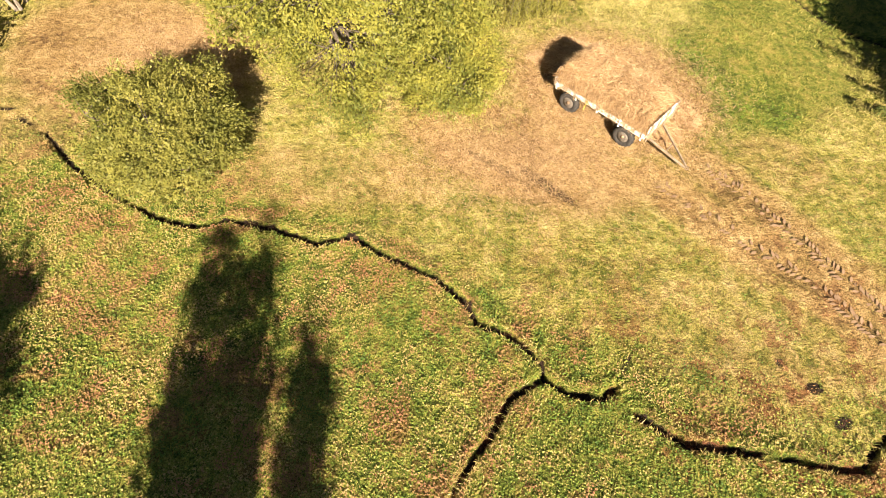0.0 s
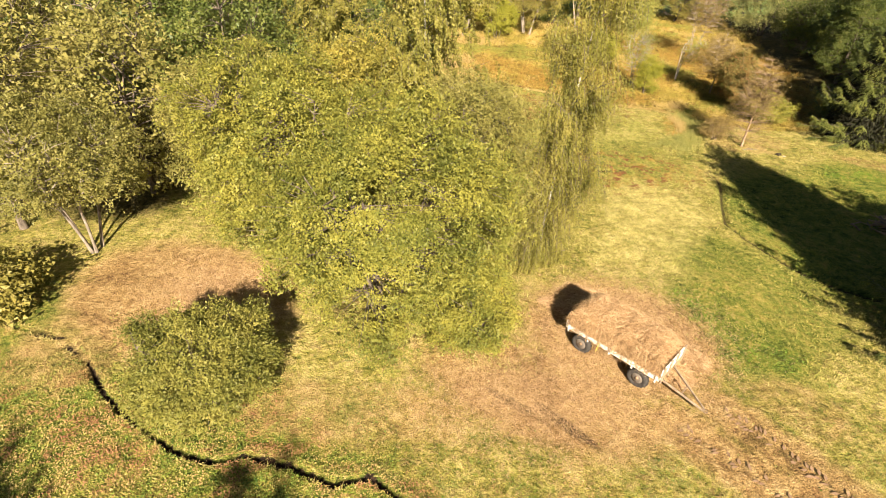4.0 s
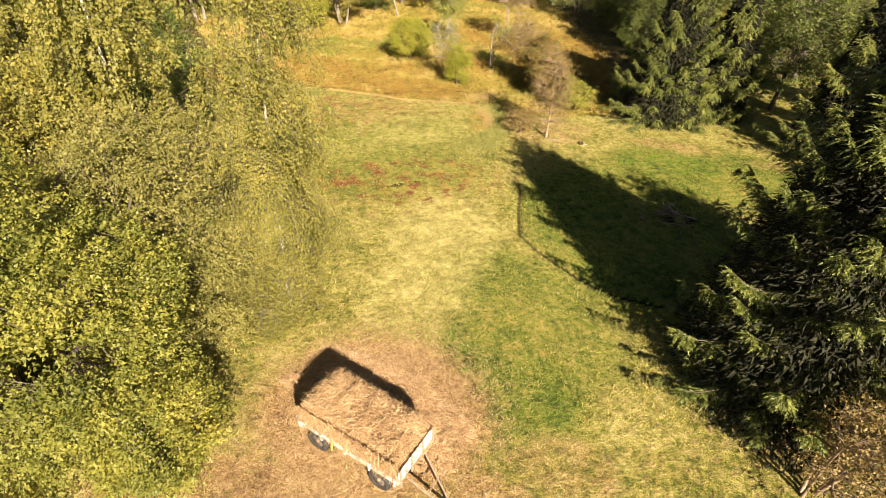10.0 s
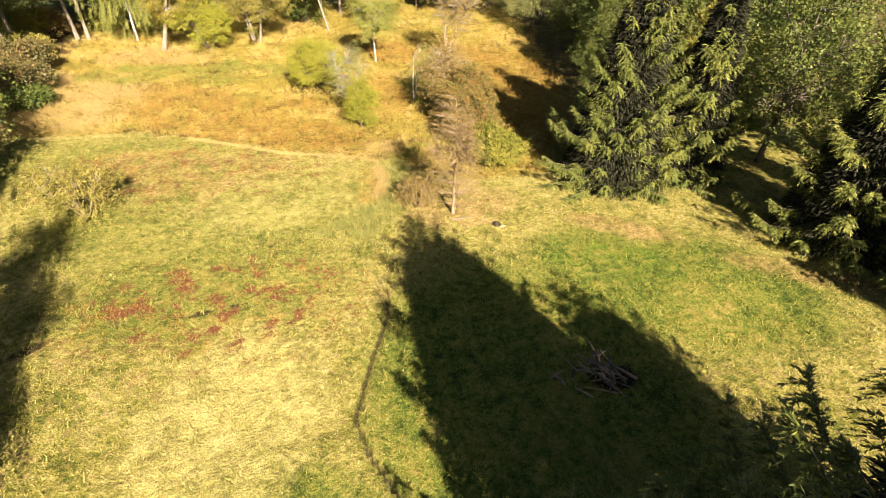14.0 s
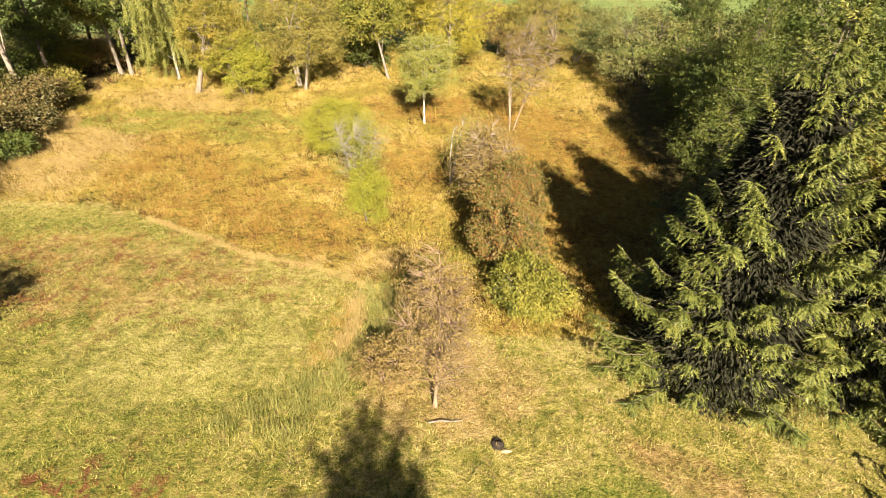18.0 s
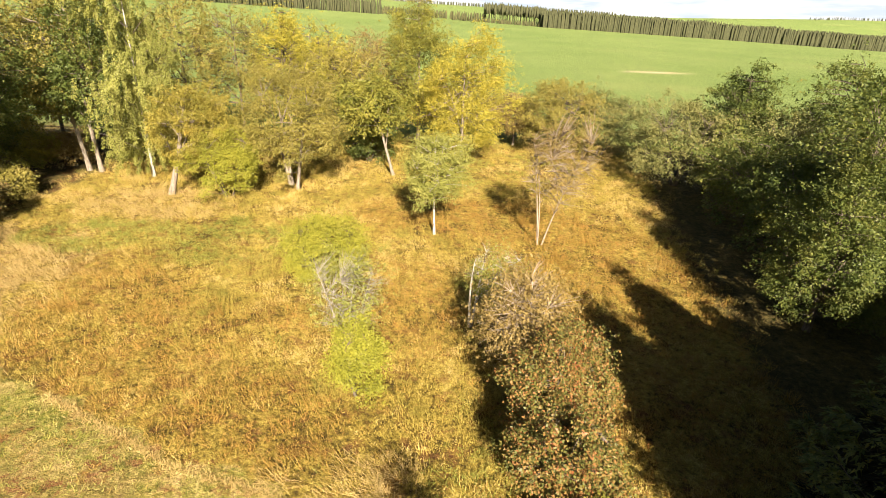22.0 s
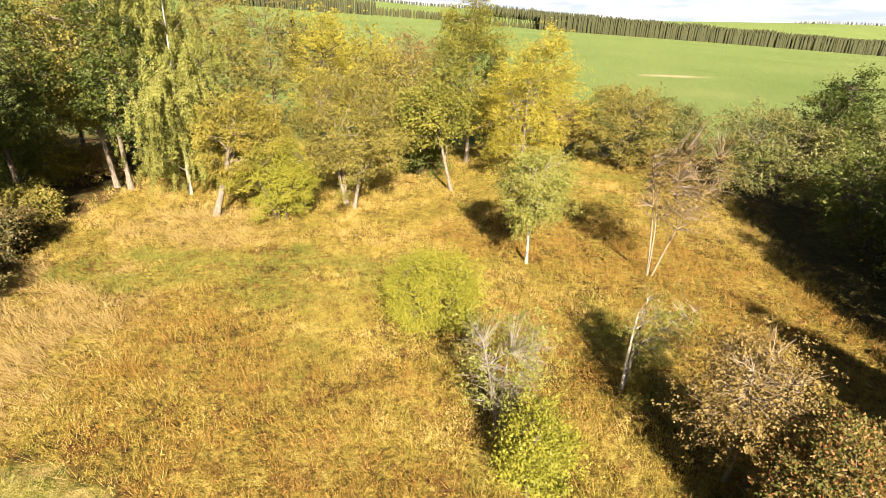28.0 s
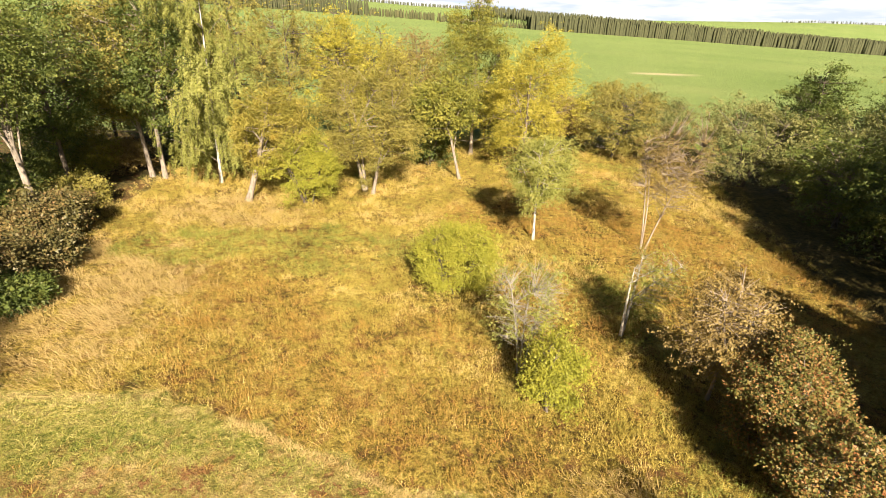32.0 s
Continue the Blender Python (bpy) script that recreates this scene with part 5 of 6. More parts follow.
# ---- tread marks of tractor tyres ----
M_MUD = plain("drying_mud", [(0.3, (0.17, 0.105, 0.06)), (0.7, (0.32, 0.21, 0.125))], 9.0, 0.95, 0.02)
rtk = np.random.default_rng(19)
marks = []
for line in (RUT_A, RUT_B):
    ln = np.array(line, float)
    seg = np.concatenate([[0], np.cumsum(np.hypot(*np.diff(ln, axis=0).T))])
    st = np.arange(0.4, seg[-1] * 0.8, 0.17)
    at = np.stack([np.interp(st, seg, ln[:, 0]), np.interp(st, seg, ln[:, 1])], 1)
    ahead = np.gradient(at, axis=0)
    ahead /= np.hypot(*ahead.T)[:, None]
    side = np.stack([-ahead[:, 1], ahead[:, 0]], 1)
    for sg in (-1, 1):
        ok = rtk.random(len(st)) < 0.62 + 0.38 * wob(at[:, 0], at[:, 1], 0.8, 3 + sg)
        foot = at[ok] + side[ok] * sg * 0.03 + rtk.normal(size=(ok.sum(), 2)) * 0.03
        run = np.concatenate([side[ok] * sg * 0.8 - ahead[ok] * 0.55, np.zeros((ok.sum(), 1))], 1)
        marks.append(kites(np.column_stack([foot, ground_z(foot[:, 0], foot[:, 1]) + 0.045]), unit(run + 0.06 * rtk.normal(size=run.shape)), 0.26 + 0.12 * rtk.random(len(foot)), 0.09 + 0.05 * rtk.random(len(foot)), rtk, np.tile([0, 0, 1.0], (len(foot), 1))))
tagged(new("tyre_tracks", mesh_np("tyre_tracks", *join(marks), M_MUD)), "muddy chevron tyre marks pressed into the track", "tracks", kind="stuff")

# ---- small things on the grass ----
M_LOGEND = plain("cut_wood", [(0.3, (0.30, 0.20, 0.12)), (0.7, (0.55, 0.40, 0.26))], 20.0)
rlog = np.random.default_rng(9)
pile = thing("log_pile", pose(26.4, 27.1, gz(26.4, 27.1), 0, 0, 20), "heap of cut branches and logs in the spruce's shade", "log pile")
for k in range(44):
    a = rlog.normal(0.3, 0.7)
    c0 = np.array([rlog.normal(0, 0.6), rlog.normal(0, 0.5), 0.06 + 0.014 * k])
    c0[:2] *= 1.15 - 0.015 * k
    hl = 0.3 + 0.55 * rlog.random()
    d = np.array([math.sin(a), math.cos(a), 0.16 * rlog.normal()])
    rr = 0.022 + 0.045 * rlog.random() ** 2
    bk = M_TWIG if k % 3 else M_BARK
    part("log" if rr > 0.04 else "stick", mesh_np("log", *tube(np.stack([c0 - d * hl, c0 - d * (hl - 0.01), c0 + rlog.normal(size=3) * 0.03, c0 + d * (hl - 0.01), c0 + d * hl]), np.array([0.01, 1, 1.04, 0.8, 0.01]) * rr, 6), bk), bk, pile)
M_ROT = plain("rotten_wood", [(0.3, (0.012, 0.01, 0.008)), (0.7, (0.06, 0.045, 0.03))], 9.0, 0.95, 0.02)
stump = thing("tree_stump", pose(26.0, 38.8, gz(26.0, 38.8) - 0.08), "dark rotten tree stump in dry grass", "stump")
part("bole", mesh_np("bole", *tube([(0, 0, 0), (0, 0, 0.12), (0.02, 0, 0.2), (0.02, 0.01, 0.22), (0.02, 0.01, 0.215)], [0.32, 0.22, 0.17, 0.14, 0.01], 12), M_ROT), M_ROT, stump)
part("splinter", mesh_np("splinter", *tube([(0.1, -0.3, 0.06), (0.25, -0.32, 0.1), (0.45, -0.3, 0.08)], [0.05, 0.08, 0.03], 7), M_LOGEND), M_LOGEND, stump, "pale broken piece of wood")
branch_stick = thing("fallen_branch", pose(24.1, 39.7, gz(24.1, 39.7) + 0.05), "pale fallen branch lying in dry grass", "branch")
part("stick", mesh_np("stick", *tube([(-0.6, 0, 0), (-0.1, 0.06, 0.05), (0.3, 0.03, 0.03), (0.7, 0.1, 0.02)], [0.03, 0.04, 0.035, 0.015], 6), M_PALE), M_PALE, branch_stick)

# ---- far conifer woods ----
def far_wood(name, line, depth, rows, step, h, seed, label, pine=False, mat=None, wide=1.0):
    """Distant trees along a line, each a ragged tapering crown of six levels; pine: bare stems with a tuft on top."""
    rng = np.random.default_rng(seed)
    ln = np.array(line, float)
    seg = np.concatenate([[0], np.cumsum(np.hypot(*np.diff(ln, axis=0).T))])
    s = np.tile(np.arange(0, seg[-1], step), rows)
    row = np.repeat(np.arange(rows), len(s) // rows)
    s = np.clip(s + rng.normal(size=len(s)) * step * 0.35, 0, seg[-1])
    x = np.interp(s, seg, ln[:, 0]) + rng.normal(size=len(s)) * 0.4
    y = np.interp(s, seg, ln[:, 1]) + depth * row / rows + rng.normal(size=len(s)) * 0.8
    z0, hh = land(x, y) - 0.5, h * (0.86 + 0.15 * rng.random(len(s)) + 0.05 * wob(x, y, 23.0, seed % 7))
    n = 5
    lev = [(0.0, 0.012), (0.42, 0.01), (0.45, 0.045), (0.65, 0.075), (0.85, 0.05), (1.0, 0.004)] if pine else [(0.0, 0.06), (0.4, 0.07), (0.7, 0.055), (0.9, 0.03), (1.0, 0.006)]
    ang = np.arange(n) * 6.283 / n + rng.random((len(s), 1)) * 6
    V = []
    for zz, rr in lev:
        rad = hh[:, None] * rr * wide * (0.6 + 0.75 * rng.random((len(s), n)))
        V.append(np.stack([x[:, None] + rad * np.cos(ang), y[:, None] + rad * np.sin(ang), np.broadcast_to((z0 + hh * zz)[:, None], rad.shape) + (0.05 if 0 < zz < 1 and not pine else 0.0) * hh[:, None] * rng.normal(size=rad.shape)], -1))
    V = np.stack(V, 1).reshape(-1, 3)
    i, j = np.meshgrid(np.arange(len(lev) - 1), np.arange(n), indexing="ij")
    f = np.stack([i * n + j, i * n + (j + 1) % n, (i + 1) * n + (j + 1) % n, (i + 1) * n + j], -1).reshape(-1, 4)
    f = (f[None] + (np.arange(len(s)) * n * len(lev))[:, None, None]).reshape(-1, 4)
    return tagged(new(name, mesh_np(name, V, f, mat or M_FARWOOD, True)), label, "forest", kind="stuff")


M_FARWOOD = leaf_mat("far_conifers", [(0.0, (0.03, 0.037, 0.018)), (0.5, (0.055, 0.06, 0.028)), (1.0, (0.09, 0.09, 0.042))], 0.02, 0.85, 0.9)
M_FARLEAF = leaf_mat("far_broadleaves", [(0.0, (0.035, 0.042, 0.018)), (0.5, (0.07, 0.072, 0.03)), (1.0, (0.12, 0.105, 0.045))], 0.02, 0.75, 0.9)
far_wood("spruce_plantation", [(118, 522), (287, 555), (480, 568), (700, 588)], 20, 4, 0.95, 15.6, 171, "long dense dark spruce plantation across the field")
far_wood("pine_wood", [(72, 560), (124, 545)], 40, 5, 3.0, 18, 172, "group of tall pines with bare stems beyond the field", True)
far_wood("field_hedge", [(40, 548), (118, 530)], 6, 2, 2.4, 5.0, 177, "low brownish hedge at the foot of the pines", mat=M_FARLEAF, wide=2.4)
far_wood("spruce_wood", [(-220, 540), (-28, 553)], 24, 3, 2.0, 14, 173, "dark wood on the far side of the field")
far_wood("hedge_wood", [(-26, 562), (74, 570)], 40, 3, 3.4, 8, 174, "distant belt of broadleaved trees", mat=M_FARLEAF, wide=1.9)
far_wood("ridge_wood", [(-900, 1500), (100, 1450), (500, 1520)], 60, 2, 5.0, 9, 175, "woods along the distant ridge", wide=2.2)
far_wood("ridge_wood", [(1000, 1450), (1300, 1480)], 40, 2, 9.0, 7, 176, "trees along the distant ridge", wide=2.2)

# ---- tall golden grass ----


def tall_mat():
    """Uncut grass: straw, gold, olive and rust by place, then by blade."""
    m, nt, b = mat_base("golden_grass", 0.7)
    g = nt.nodes.new("ShaderNodeNewGeometry")
    n1, n2 = noise_out(nt, 0.16, 3.0), noise_out(nt, 0.7, 3.0)
    f = calc(nt, "ADD", calc(nt, "MULTIPLY", n1, 1.3), calc(nt, "ADD", calc(nt, "MULTIPLY", n2, 1.2), calc(nt, "MULTIPLY", g.outputs["Random Per Island"], 0.18)))
    f = calc(nt, "ADD", f, -0.9, True)
    c = ramp(nt, f, [(0.1, (0.19, 0.18, 0.035)), (0.28, (0.30, 0.25, 0.048)), (0.46, (0.43, 0.335, 0.078)), (0.62, (0.54, 0.42, 0.16)), (0.76, (0.41, 0.275, 0.07)), (0.92, (0.31, 0.155, 0.05))])
    nt.links.new(c, b.inputs["Base Color"])
    t = nt.nodes.new("ShaderNodeBsdfTranslucent")
    nt.links.new(c, t.inputs["Color"])
    sh = nt.nodes.new("ShaderNodeMixShader")
    sh.inputs[0].default_value = 0.3
    nt.links.new(b.outputs[0], sh.inputs[1])
    nt.links.new(t.outputs[0], sh.inputs[2])
    nt.links.new(sh.outputs[0], nt.nodes["Material Output"].inputs[0])
    return m


M_TALL = tall_mat()
M_BLADE = leaf_mat("meadow_blades", [(0.0, (0.08, 0.10, 0.022)), (0.3, (0.21, 0.215, 0.048)), (0.65, (0.42, 0.365, 0.11)), (1.0, (0.68, 0.56, 0.28))], 0.3, 0.35)


def blades(name, x, y, hgt, wid, mat, rng, label, lean=0.35, way=None, lift=0.0):
    n = len(x)
    p = np.stack([x, y, ground_z(x, y) - 0.03 + lift], 1)
    if way is None:
        way = unit(np.stack([rng.normal(0.12, lean, n), rng.normal(0.05, lean, n), np.ones(n)], 1))
    me = mesh_np(name, *darts(p, way, hgt, wid, rng), mat)
    return tagged(new(name, me), label, "grass", kind="stuff")


M_PLUME = leaf_mat("pale_grass", [(0.0, (0.26, 0.18, 0.06)), (0.5, (0.44, 0.325, 0.125)), (1.0, (0.60, 0.46, 0.22))], 0.3, 0.5)
M_RUST = leaf_mat("rusty_weeds", [(0.0, (0.13, 0.09, 0.022)), (0.4, (0.28, 0.185, 0.04)), (0.8, (0.39, 0.235, 0.058)), (1.0, (0.41, 0.16, 0.045))], 0.25, 0.5)
M_FRESH = leaf_mat("fresh_weeds", [(0.0, (0.062, 0.125, 0.015)), (0.5, (0.15, 0.25, 0.027)), (1.0, (0.325, 0.362, 0.056))], 0.3, 0.4)
M_WEED = leaf_mat("green_weeds", [(0.0, (0.08, 0.115, 0.02)), (0.5, (0.23, 0.245, 0.045)), (1.0, (0.46, 0.40, 0.11))], 0.3, 0.45)
rg = np.random.default_rng(10)
tx, ty = rg.uniform(-11, 47, 54000), rg.uniform(43, 108, 54000)
w = inside_tall(tx, ty) * smooth(41.5, 38.0, tx - 0.2 * (ty - 60)) * smooth(-10.5, -7.5, tx) * np.clip(0.72 + 0.36 * wob(tx, ty, 1.5, 1) + 0.3 * wob(tx, ty, 0.6, 4), 0.15, 1) * (1.25 - 0.012 * (ty - 43))
keep = rg.random(len(tx)) < w
tx, ty = tx[keep], ty[keep]
ex, ey = np.array(MEADOW_EDGE).T
inside = ty - np.interp(tx, ex, ey)
pal = 1.25 * blob(tx, ty, -3.5, 63, 7, 8) + 0.8 * blob(tx, ty, 1, 76, 6, 4) + 0.45 * smooth(1.2, 0.2, inside) * smooth(-2, 3, tx) + 0.8 * blob(tx, ty, 20.5, 50.0, 3, 2)
rus = 1.0 * blob(tx, ty, 13, 54, 8, 2.6, -20) + 0.85 * blob(tx, ty, 22, 62, 3, 6) + 0.9 * blob(tx, ty, 22.5, 77, 6, 4) + 1.0 * blob(tx, ty, 34, 63, 7, 14) + 0.75 * blob(tx, ty, 4, 62, 5, 5) + 0.6 * blob(tx, ty, 29, 75, 6, 6) + 0.6 * blob(tx, ty, 13, 59, 5, 3) + 0.2 * (wob(tx, ty, 2.4, 21) > 0.25)
grn = 1.3 * blob(tx, ty, -1, 69.5, 4.2, 2.8) + 0.7 * blob(tx, ty, 10, 70, 8, 4) + 0.7 * blob(tx, ty, 5, 71, 4, 2) + 0.6 * blob(tx, ty, 26.5, 63, 2.5, 6) + 0.5 * blob(tx, ty, 32, 92, 8, 8) + 0.5 * blob(tx, ty, 24, 49, 4, 3) + 0.7 * blob(tx, ty, -6, 57, 3, 3) + 0.4 * (wob(tx, ty, 3.0, 22) > 0.2)
n1, n2, n3 = (0.5 + 0.5 * wob(tx, ty, sc, kk) for sc, kk in ((2.2, 11), (1.7, 12), (2.0, 13)))
nt_ = len(tx)
score = np.stack([np.full(nt_, 0.46) + 0.55 * rg.random(nt_), pal * (0.4 + 0.8 * n1) + 0.5 * rg.random(nt_), rus * (0.4 + 0.8 * n2) + 0.6 * rg.random(nt_), grn * (0.5 + n3) + 0.35 * n3 * rg.random(nt_)])
pick = np.argmax(score, 0)
size = (0.7 + 0.6 * rg.random(nt_)) * np.clip(0.85 + 0.3 * wob(tx, ty, 1.5, 1) + 0.3 * wob(tx, ty, 0.55, 4), 0.45, 1.4)
# name, material, height, width, spread of a tuft, blades in it
for kk, (nm, mt, hs, wd, sp, nb, lb) in enumerate([("golden_grass", M_TALL, 0.56, 0.019, 0.5, 19, "tufts of uncut golden grass and goldenrod"), ("pale_grass", M_PLUME, 0.85, 0.016, 0.75, 15, "long bleached grass laid over by the wind"),
                                                   ("rusty_weeds", M_RUST, 0.62, 0.021, 0.7, 15, "rust-brown withered weeds"), ("green_weeds", M_WEED, 0.5, 0.024, 0.9, 15, "green weeds in the uncut grass")]):
    i = np.repeat(np.nonzero(pick == kk)[0], nb)
    n = len(i)
    a = rg.random(n) * 6.283
    out = np.stack([np.cos(a), np.sin(a)], 1) * rg.random((n, 1)) ** 0.6
    bx, by = tx[i] + out[:, 0] * 0.3 * size[i], ty[i] + out[:, 1] * 0.3 * size[i]
    wind = np.stack([-0.25 + 0.3 * wob(bx, by, 4.0, 5), -0.2 + 0.3 * wob(bx, by, 4.0, 6)], 1) * (1.2 if kk == 1 else 0.7)
    way = unit(np.concatenate([out * sp + wind + 0.22 * rg.normal(size=(n, 2)), np.ones((n, 1)) * (0.7 if kk == 1 else 1.0)], 1))
    hgt, wid = size[i] * hs * (0.55 + 0.6 * rg.random(n)), wd * (0.7 + 0.8 * rg.random(n))
    # some are the small leaves on the stalks of goldenrod and weeds
    leafy = (rg.random(n) < (0.66, 0.1, 0.7, 0.65)[kk]) & (0.5 + 0.5 * wob(bx, by, 2.6, 15) > 0.15)
    up_z = np.where(leafy, (0.12 + 0.75 * rg.random(n)) * hs * size[i] * 0.8, 0.0)
    hgt, wid = np.where(leafy, 0.07 + 0.07 * rg.random(n), hgt), np.where(leafy, 0.026 + 0.02 * rg.random(n), wid)
    way = np.where(leafy[:, None], unit(rg.normal(size=(n, 3)) * 0.6 + np.array([0, 0, 0.8])), way)
    blades(nm, bx, by, hgt, wid, mt, rg, lb, way=way, lift=up_z)


def herb_mat():
    """Low weeds: green, straw and red-brown in drifts and by leaf."""
    m, nt, b = mat_base("pasture_herbs", 0.7)
    g = nt.nodes.new("ShaderNodeNewGeometry")
    n1, n2, n3 = noise_out(nt, 0.35, 3.0), noise_out(nt, 1.6, 3.0), noise_out(nt, 0.8, 4.0)
    f = calc(nt, "ADD", calc(nt, "MULTIPLY", n1, 1.5), calc(nt, "ADD", calc(nt, "MULTIPLY", n2, 1.3), calc(nt, "MULTIPLY", g.outputs["Random Per Island"], 0.42)))
    f = calc(nt, "ADD", f, -1.1, True)
    c = ramp(nt, f, [(0.12, (0.055, 0.105, 0.013)), (0.36, (0.135, 0.19, 0.023)), (0.54, (0.23, 0.225, 0.042)), (0.7, (0.34, 0.265, 0.09)), (0.86, (0.36, 0.235, 0.10)), (1.0, (0.29, 0.135, 0.062))])
    c = mix(nt, ramp(nt, n3, [(0.52, (0, 0, 0)), (0.58, (0.8, 0.8, 0.8))]), c, (0.25, 0.115, 0.055))
    nt.links.new(c, b.inputs["Base Color"])
    return m


M_HERB = herb_mat()
hx2, hy2 = rg.uniform(-19, 18, 430000), rg.uniform(-3, 14.5, 430000)
dd = np.minimum(np.minimum(dist_line(hx2, hy2, CREEK), dist_line(hx2, hy2, CREEK_E)), dist_line(hx2, hy2, BRANCH))
keep = (dd > 0.14) & (rg.random(len(hx2)) < (0.45 + 0.4 * smooth(10, 6.5, hy2 + 0.5 * hx2) + 0.25 * wob(hx2, hy2, 1.2)) * (1 - 0.85 * blob(hx2, hy2, 3, 13.2, 5, 2.4, -25)) * (1 - 0.9 * smooth(2.2, 0.9, np.minimum(dist_line(hx2, hy2, RUT_A), dist_line(hx2, hy2, RUT_B)))) * smooth(14.5, 11, hy2))
hx2, hy2 = hx2[keep], hy2[keep]
# broad leaves south of the brook, finer blades elsewhere
broad = rg.random(len(hx2)) < 0.12 + 0.5 * smooth(9.6, 7.2, hy2 + 0.5 * hx2)
bx, by = hx2[broad], hy2[broad]
nh = len(bx)
ph = np.stack([bx, by, ground_z(bx, by) + 0.01 + 0.06 * rg.random(nh) * (0.6 + 0.5 * wob(bx, by, 0.5, 3))], 1)
wh = unit(np.concatenate([rg.normal(size=(nh, 2)), 0.2 + 0.5 * rg.random((nh, 1))], 1))
tagged(new("pasture_herbs", mesh_np("pasture_herbs", *kites(ph, wh, 0.04 + 0.05 * rg.random(nh), 0.032 + 0.028 * rg.random(nh), rg, np.tile([0, 0, 1.0], (nh, 1)) + 0.8 * rg.normal(size=(nh, 3))), M_HERB)), "low broad-leaved weeds of the damp pasture", "grass", kind="stuff")
bx, by = hx2[~broad], hy2[~broad]
nh = len(bx)
blades("pasture_grass", bx, by, 0.05 + 0.075 * rg.random(nh), 0.03 + 0.035 * rg.random(nh), M_HERB, rg, "low grass and weeds of the pasture", 1.2)
# fringe of pale grass hanging over the brook's banks
bank = []
for line, off in ((CREEK, 0.12), (CREEK_E, 0.13), (BRANCH, 0.11)):
    ln = np.array(line)
    d = np.diff(ln, axis=0)
    seg = np.hypot(*d.T)
    k = rg.choice(len(seg), 8000, p=seg / seg.sum())
    t = rg.random(8000)
    nrm = np.stack([-d[k][:, 1], d[k][:, 0]], 1) / seg[k][:, None]
    sg = np.where(rg.random(8000) < 0.5, -1, 1)
    bank.append(ln[k] + d[k] * t[:, None] + nrm * (sg * (off + 0.12 * np.abs(rg.normal(size=8000))))[:, None])
bank = np.concatenate(bank)
keep = rg.random(len(bank)) < 0.5 + 0.7 * wob(bank[:, 0], bank[:, 1], 0.7, 3)
bank = bank[keep]
dry = rg.random(len(bank)) < 0.5
for sel, mt, lb in ((dry, M_PLUME, "bleached grass hanging over the ditch banks"), (~dry, M_BLADE, "green grass hanging over the ditch banks")):
    bk = bank[sel]
    blades("bank_grass", bk[:, 0], bk[:, 1], 0.08 + 0.17 * rg.random(len(bk)), 0.016 + 0.02 * rg.random(len(bk)), mt, rg, lb, 1.3)
mx, my = rg.uniform(-2, 42, 330000), rg.uniform(14, 56, 330000)
keep = (dist_line(mx, my, DITCH) > 0.22) & (inside_tall(mx, my) < 0.3) & (rg.random(len(mx)) < (0.75 + 0.25 * wob(mx, my, 1.6)) * (1 - 0.9 * blob(mx, my, 7.2, 16.8, 4.2, 3.4, -20)))
mx, my = mx[keep], my[keep]
lushm = np.maximum.reduce([0.75 * blob(mx, my, 12.8, 18, 3.2, 4.5, 20), 0.65 * blob(mx, my, 15, 21, 4, 6, 15), 0.95 * blob(mx, my, 23.5, 26.5, 6.5, 9.5), 0.85 * blob(mx, my, 33, 32, 8, 5, -30), 0.62 * blob(mx, my, 9, 43, 11, 6), 0.55 * blob(mx, my, 4, 50, 10, 4.5), 0.6 * blob(mx, my, 10, 36, 9, 4.5)]) + 0.2 * wob(mx, my, 1.3, 4) + 0.2 * wob(mx, my, 0.35, 5) + 0.4 * (rg.random(len(mx)) - 0.5)
red = np.maximum(blob(mx, my, 11.5, 34.8, 8.5, 3.8), 0.88 * blob(mx, my, 7, 49, 9, 5)) * (0.62 + 0.5 * wob(mx, my, 0.75, 6) + 0.25 * wob(mx, my, 0.3, 7)) > 0.62
fresh = np.maximum.reduce([blob(mx, my, 11.6, 17.6, 0.9, 3.2, 12), blob(mx, my, 11.0, 13.9, 1.2, 0.5, -35), 0.9 * blob(mx, my, 13.8, 15.6, 1.3, 1.0), 0.8 * blob(mx, my, 15.5, 13.0, 1.2, 1.6), 0.7 * blob(mx, my, 31, 34, 5, 2, -30)]) + 0.3 * wob(mx, my, 0.8, 9) > 0.62
red &= ~fresh
sets = (("green_weeds", fresh, M_FRESH, "bright green nettles and dock beside the hay"), ("meadow_grass", ~fresh & ~red & (lushm < 0.45), M_BLADE, "short mown grass, yellow-green"), ("lush_grass", ~fresh & ~red & (lushm >= 0.45), M_WEED, "short fresh green grass"), ("sorrel", red, M_RUST, "red-brown sorrel patches in the wet meadow"))
for nm, sel, mt, lb in sets:
    i = np.nonzero(sel)[0]
    n = len(i)
    tuft = np.clip(0.7 + 0.6 * wob(mx[i], my[i], 0.45, 8) + 0.3 * wob(mx[i], my[i], 1.4, 2), 0.3, 1.5)
    blades(nm, mx[i], my[i], tuft * (0.1 + 0.2 * rg.random(n)), 0.022 + 0.026 * rg.random(n), mt, rg, lb, 0.75)

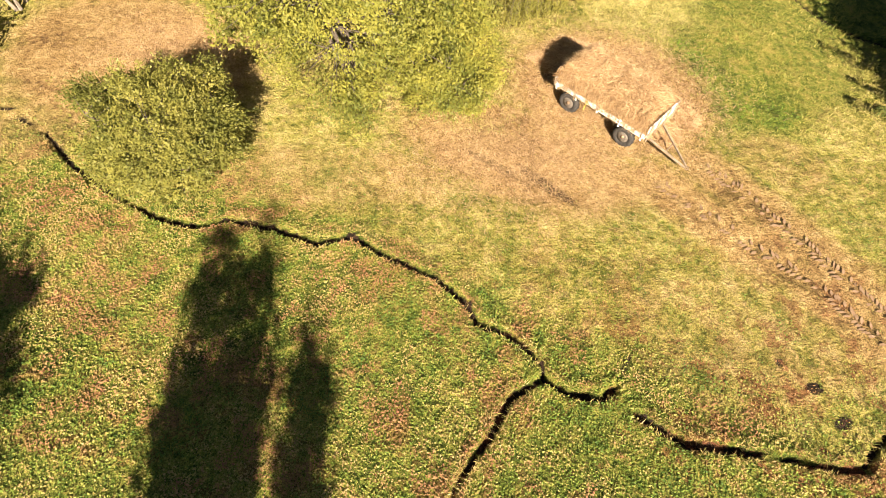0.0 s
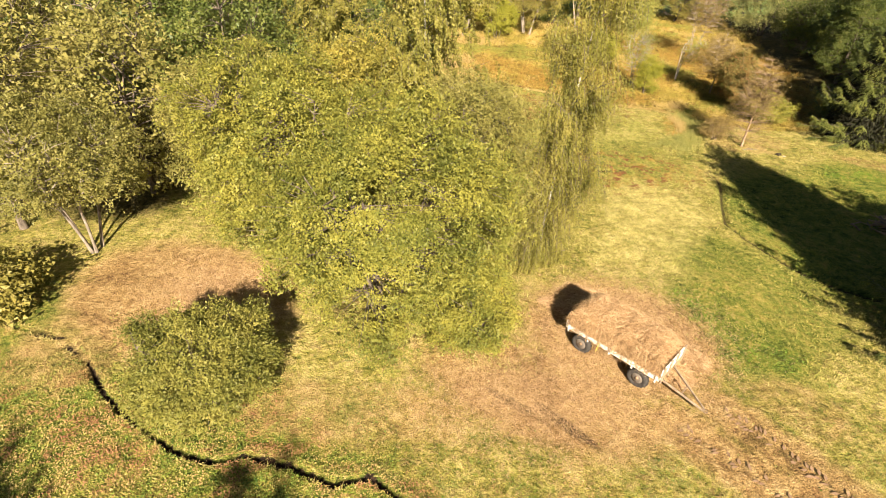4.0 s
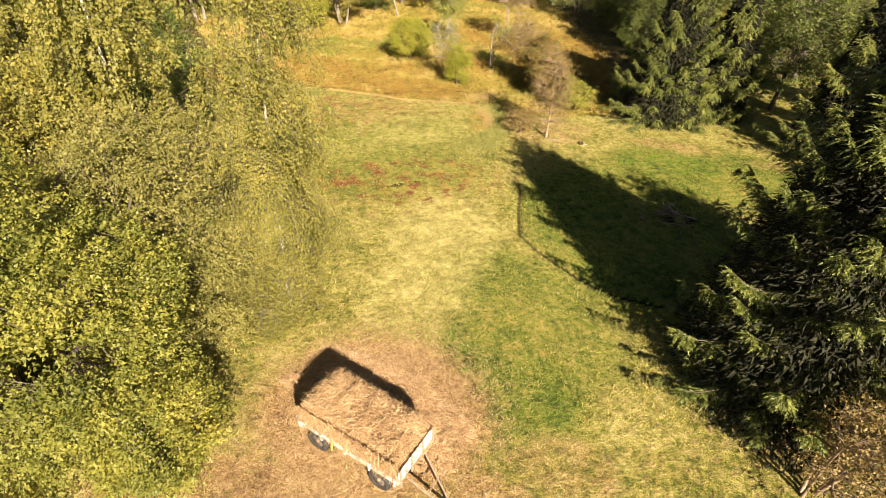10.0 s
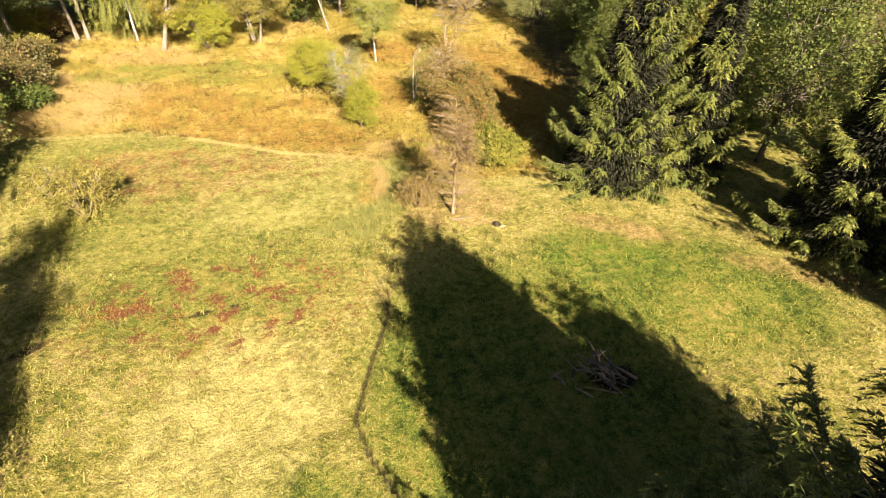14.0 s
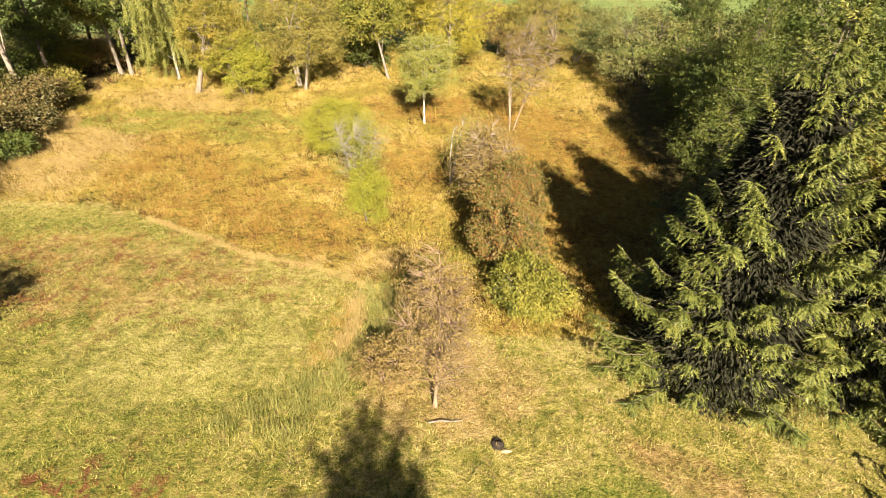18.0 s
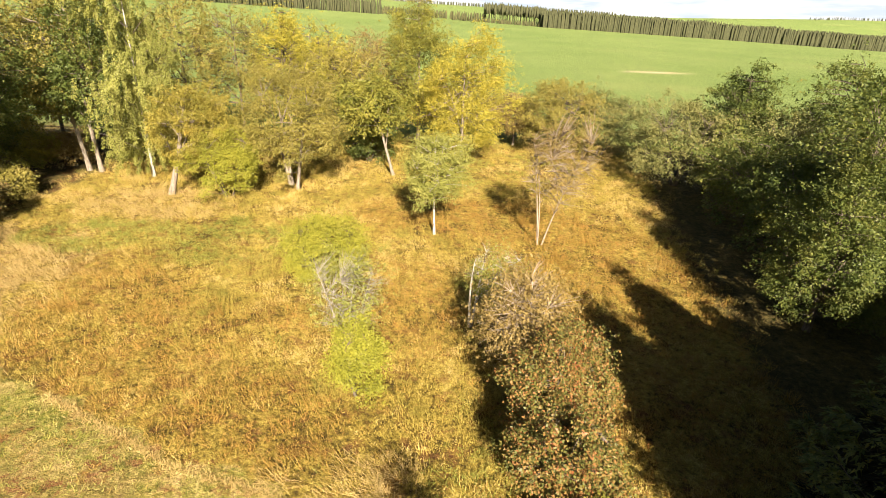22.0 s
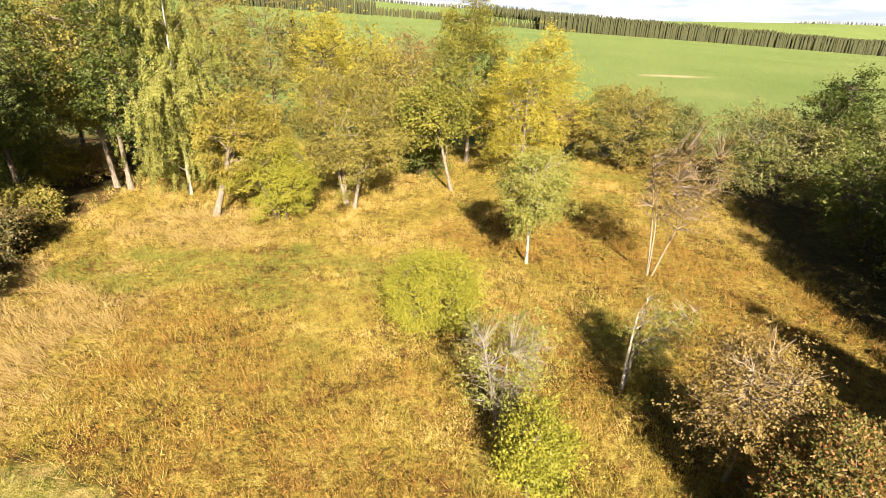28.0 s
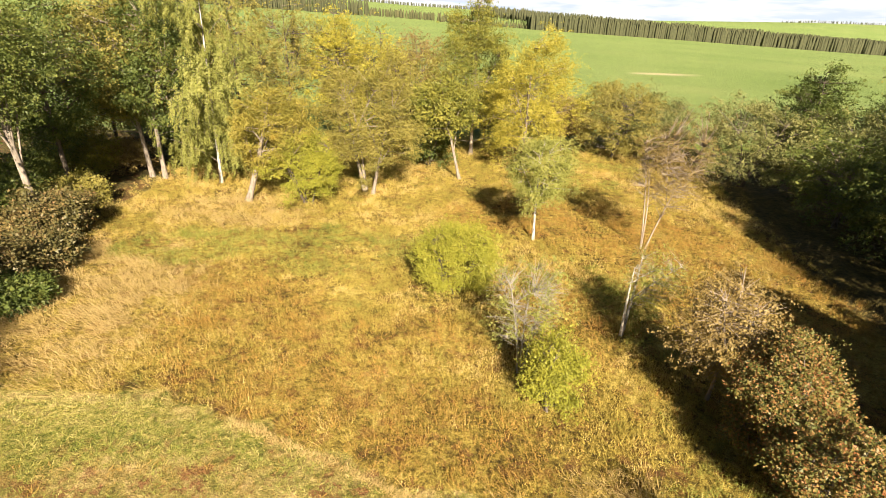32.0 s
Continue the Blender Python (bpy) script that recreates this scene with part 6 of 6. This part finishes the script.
# sedge, bleached tussocks and rusty weeds along the upper, overgrown end of the ditch
M_SEDGE = leaf_mat("grey_green_sedge", [(0.0, (0.12, 0.14, 0.035)), (0.5, (0.27, 0.27, 0.075)), (1.0, (0.45, 0.40, 0.14))], 0.3, 0.4)
for nm, line, wide, count, tall_h, wid_b, mt, lb in (
        ("sedge", [(17.9, 38.6), (19.4, 41.0), (20.7, 42.6), (21.4, 45.5), (21.2, 48.3)], 0.55, 9000, 0.45, 0.028, M_SEDGE, "grey-green sedge along the overgrown ditch"),
        ("sedge", [(15.8, 39.3), (17.4, 40.6), (18.9, 41.7)], 0.3, 2600, 0.3, 0.028, M_SEDGE, "grey-green sedge along the overgrown ditch"),
        ("bleached_tussock", [(19.5, 43.0), (20.2, 44.4), (20.3, 45.6), (20.0, 47.0)], 0.22, 2600, 0.5, 0.026, M_PLUME, "bleached grass tussocks in the ditch"),
        ("rusty_weeds", [(18.9, 42.6), (19.6, 44.6), (19.5, 46.4)], 0.4, 1200, 0.3, 0.03, M_RUST, "rust-brown withered weeds")):
    ln = np.array(line)
    d = np.diff(ln, axis=0)
    seg = np.hypot(*d.T)
    k = rg.choice(len(seg), count, p=seg / seg.sum())
    at = ln[k] + d[k] * rg.random((count, 1)) + rg.normal(size=(count, 2)) * wide
    ok = rg.random(count) < 0.55 + 0.7 * wob(at[:, 0], at[:, 1], 0.5, 2)
    at = at[ok]
    blades(nm, at[:, 0], at[:, 1], tall_h * (0.5 + 0.8 * rg.random(len(at))), wid_b * (0.7 + 0.6 * rg.random(len(at))), mt, rg, lb, 0.5)

# bleached stubble along the edge of the uncut meadow
ln = np.array(MEADOW_EDGE[3:8])
d = np.diff(ln, axis=0)
seg = np.hypot(*d.T)
k = rg.choice(len(seg), 4000, p=seg / seg.sum())
at = ln[k] + d[k] * rg.random((4000, 1)) + np.stack([rg.normal(size=4000) * 0.1, -0.08 + rg.normal(size=4000) * 0.13], 1)
blades("stubble", at[:, 0], at[:, 1], 0.08 + 0.18 * rg.random(4000), 0.03 + 0.02 * rg.random(4000), M_PLUME, rg, "bleached stubble along the edge of the uncut meadow", 0.7)
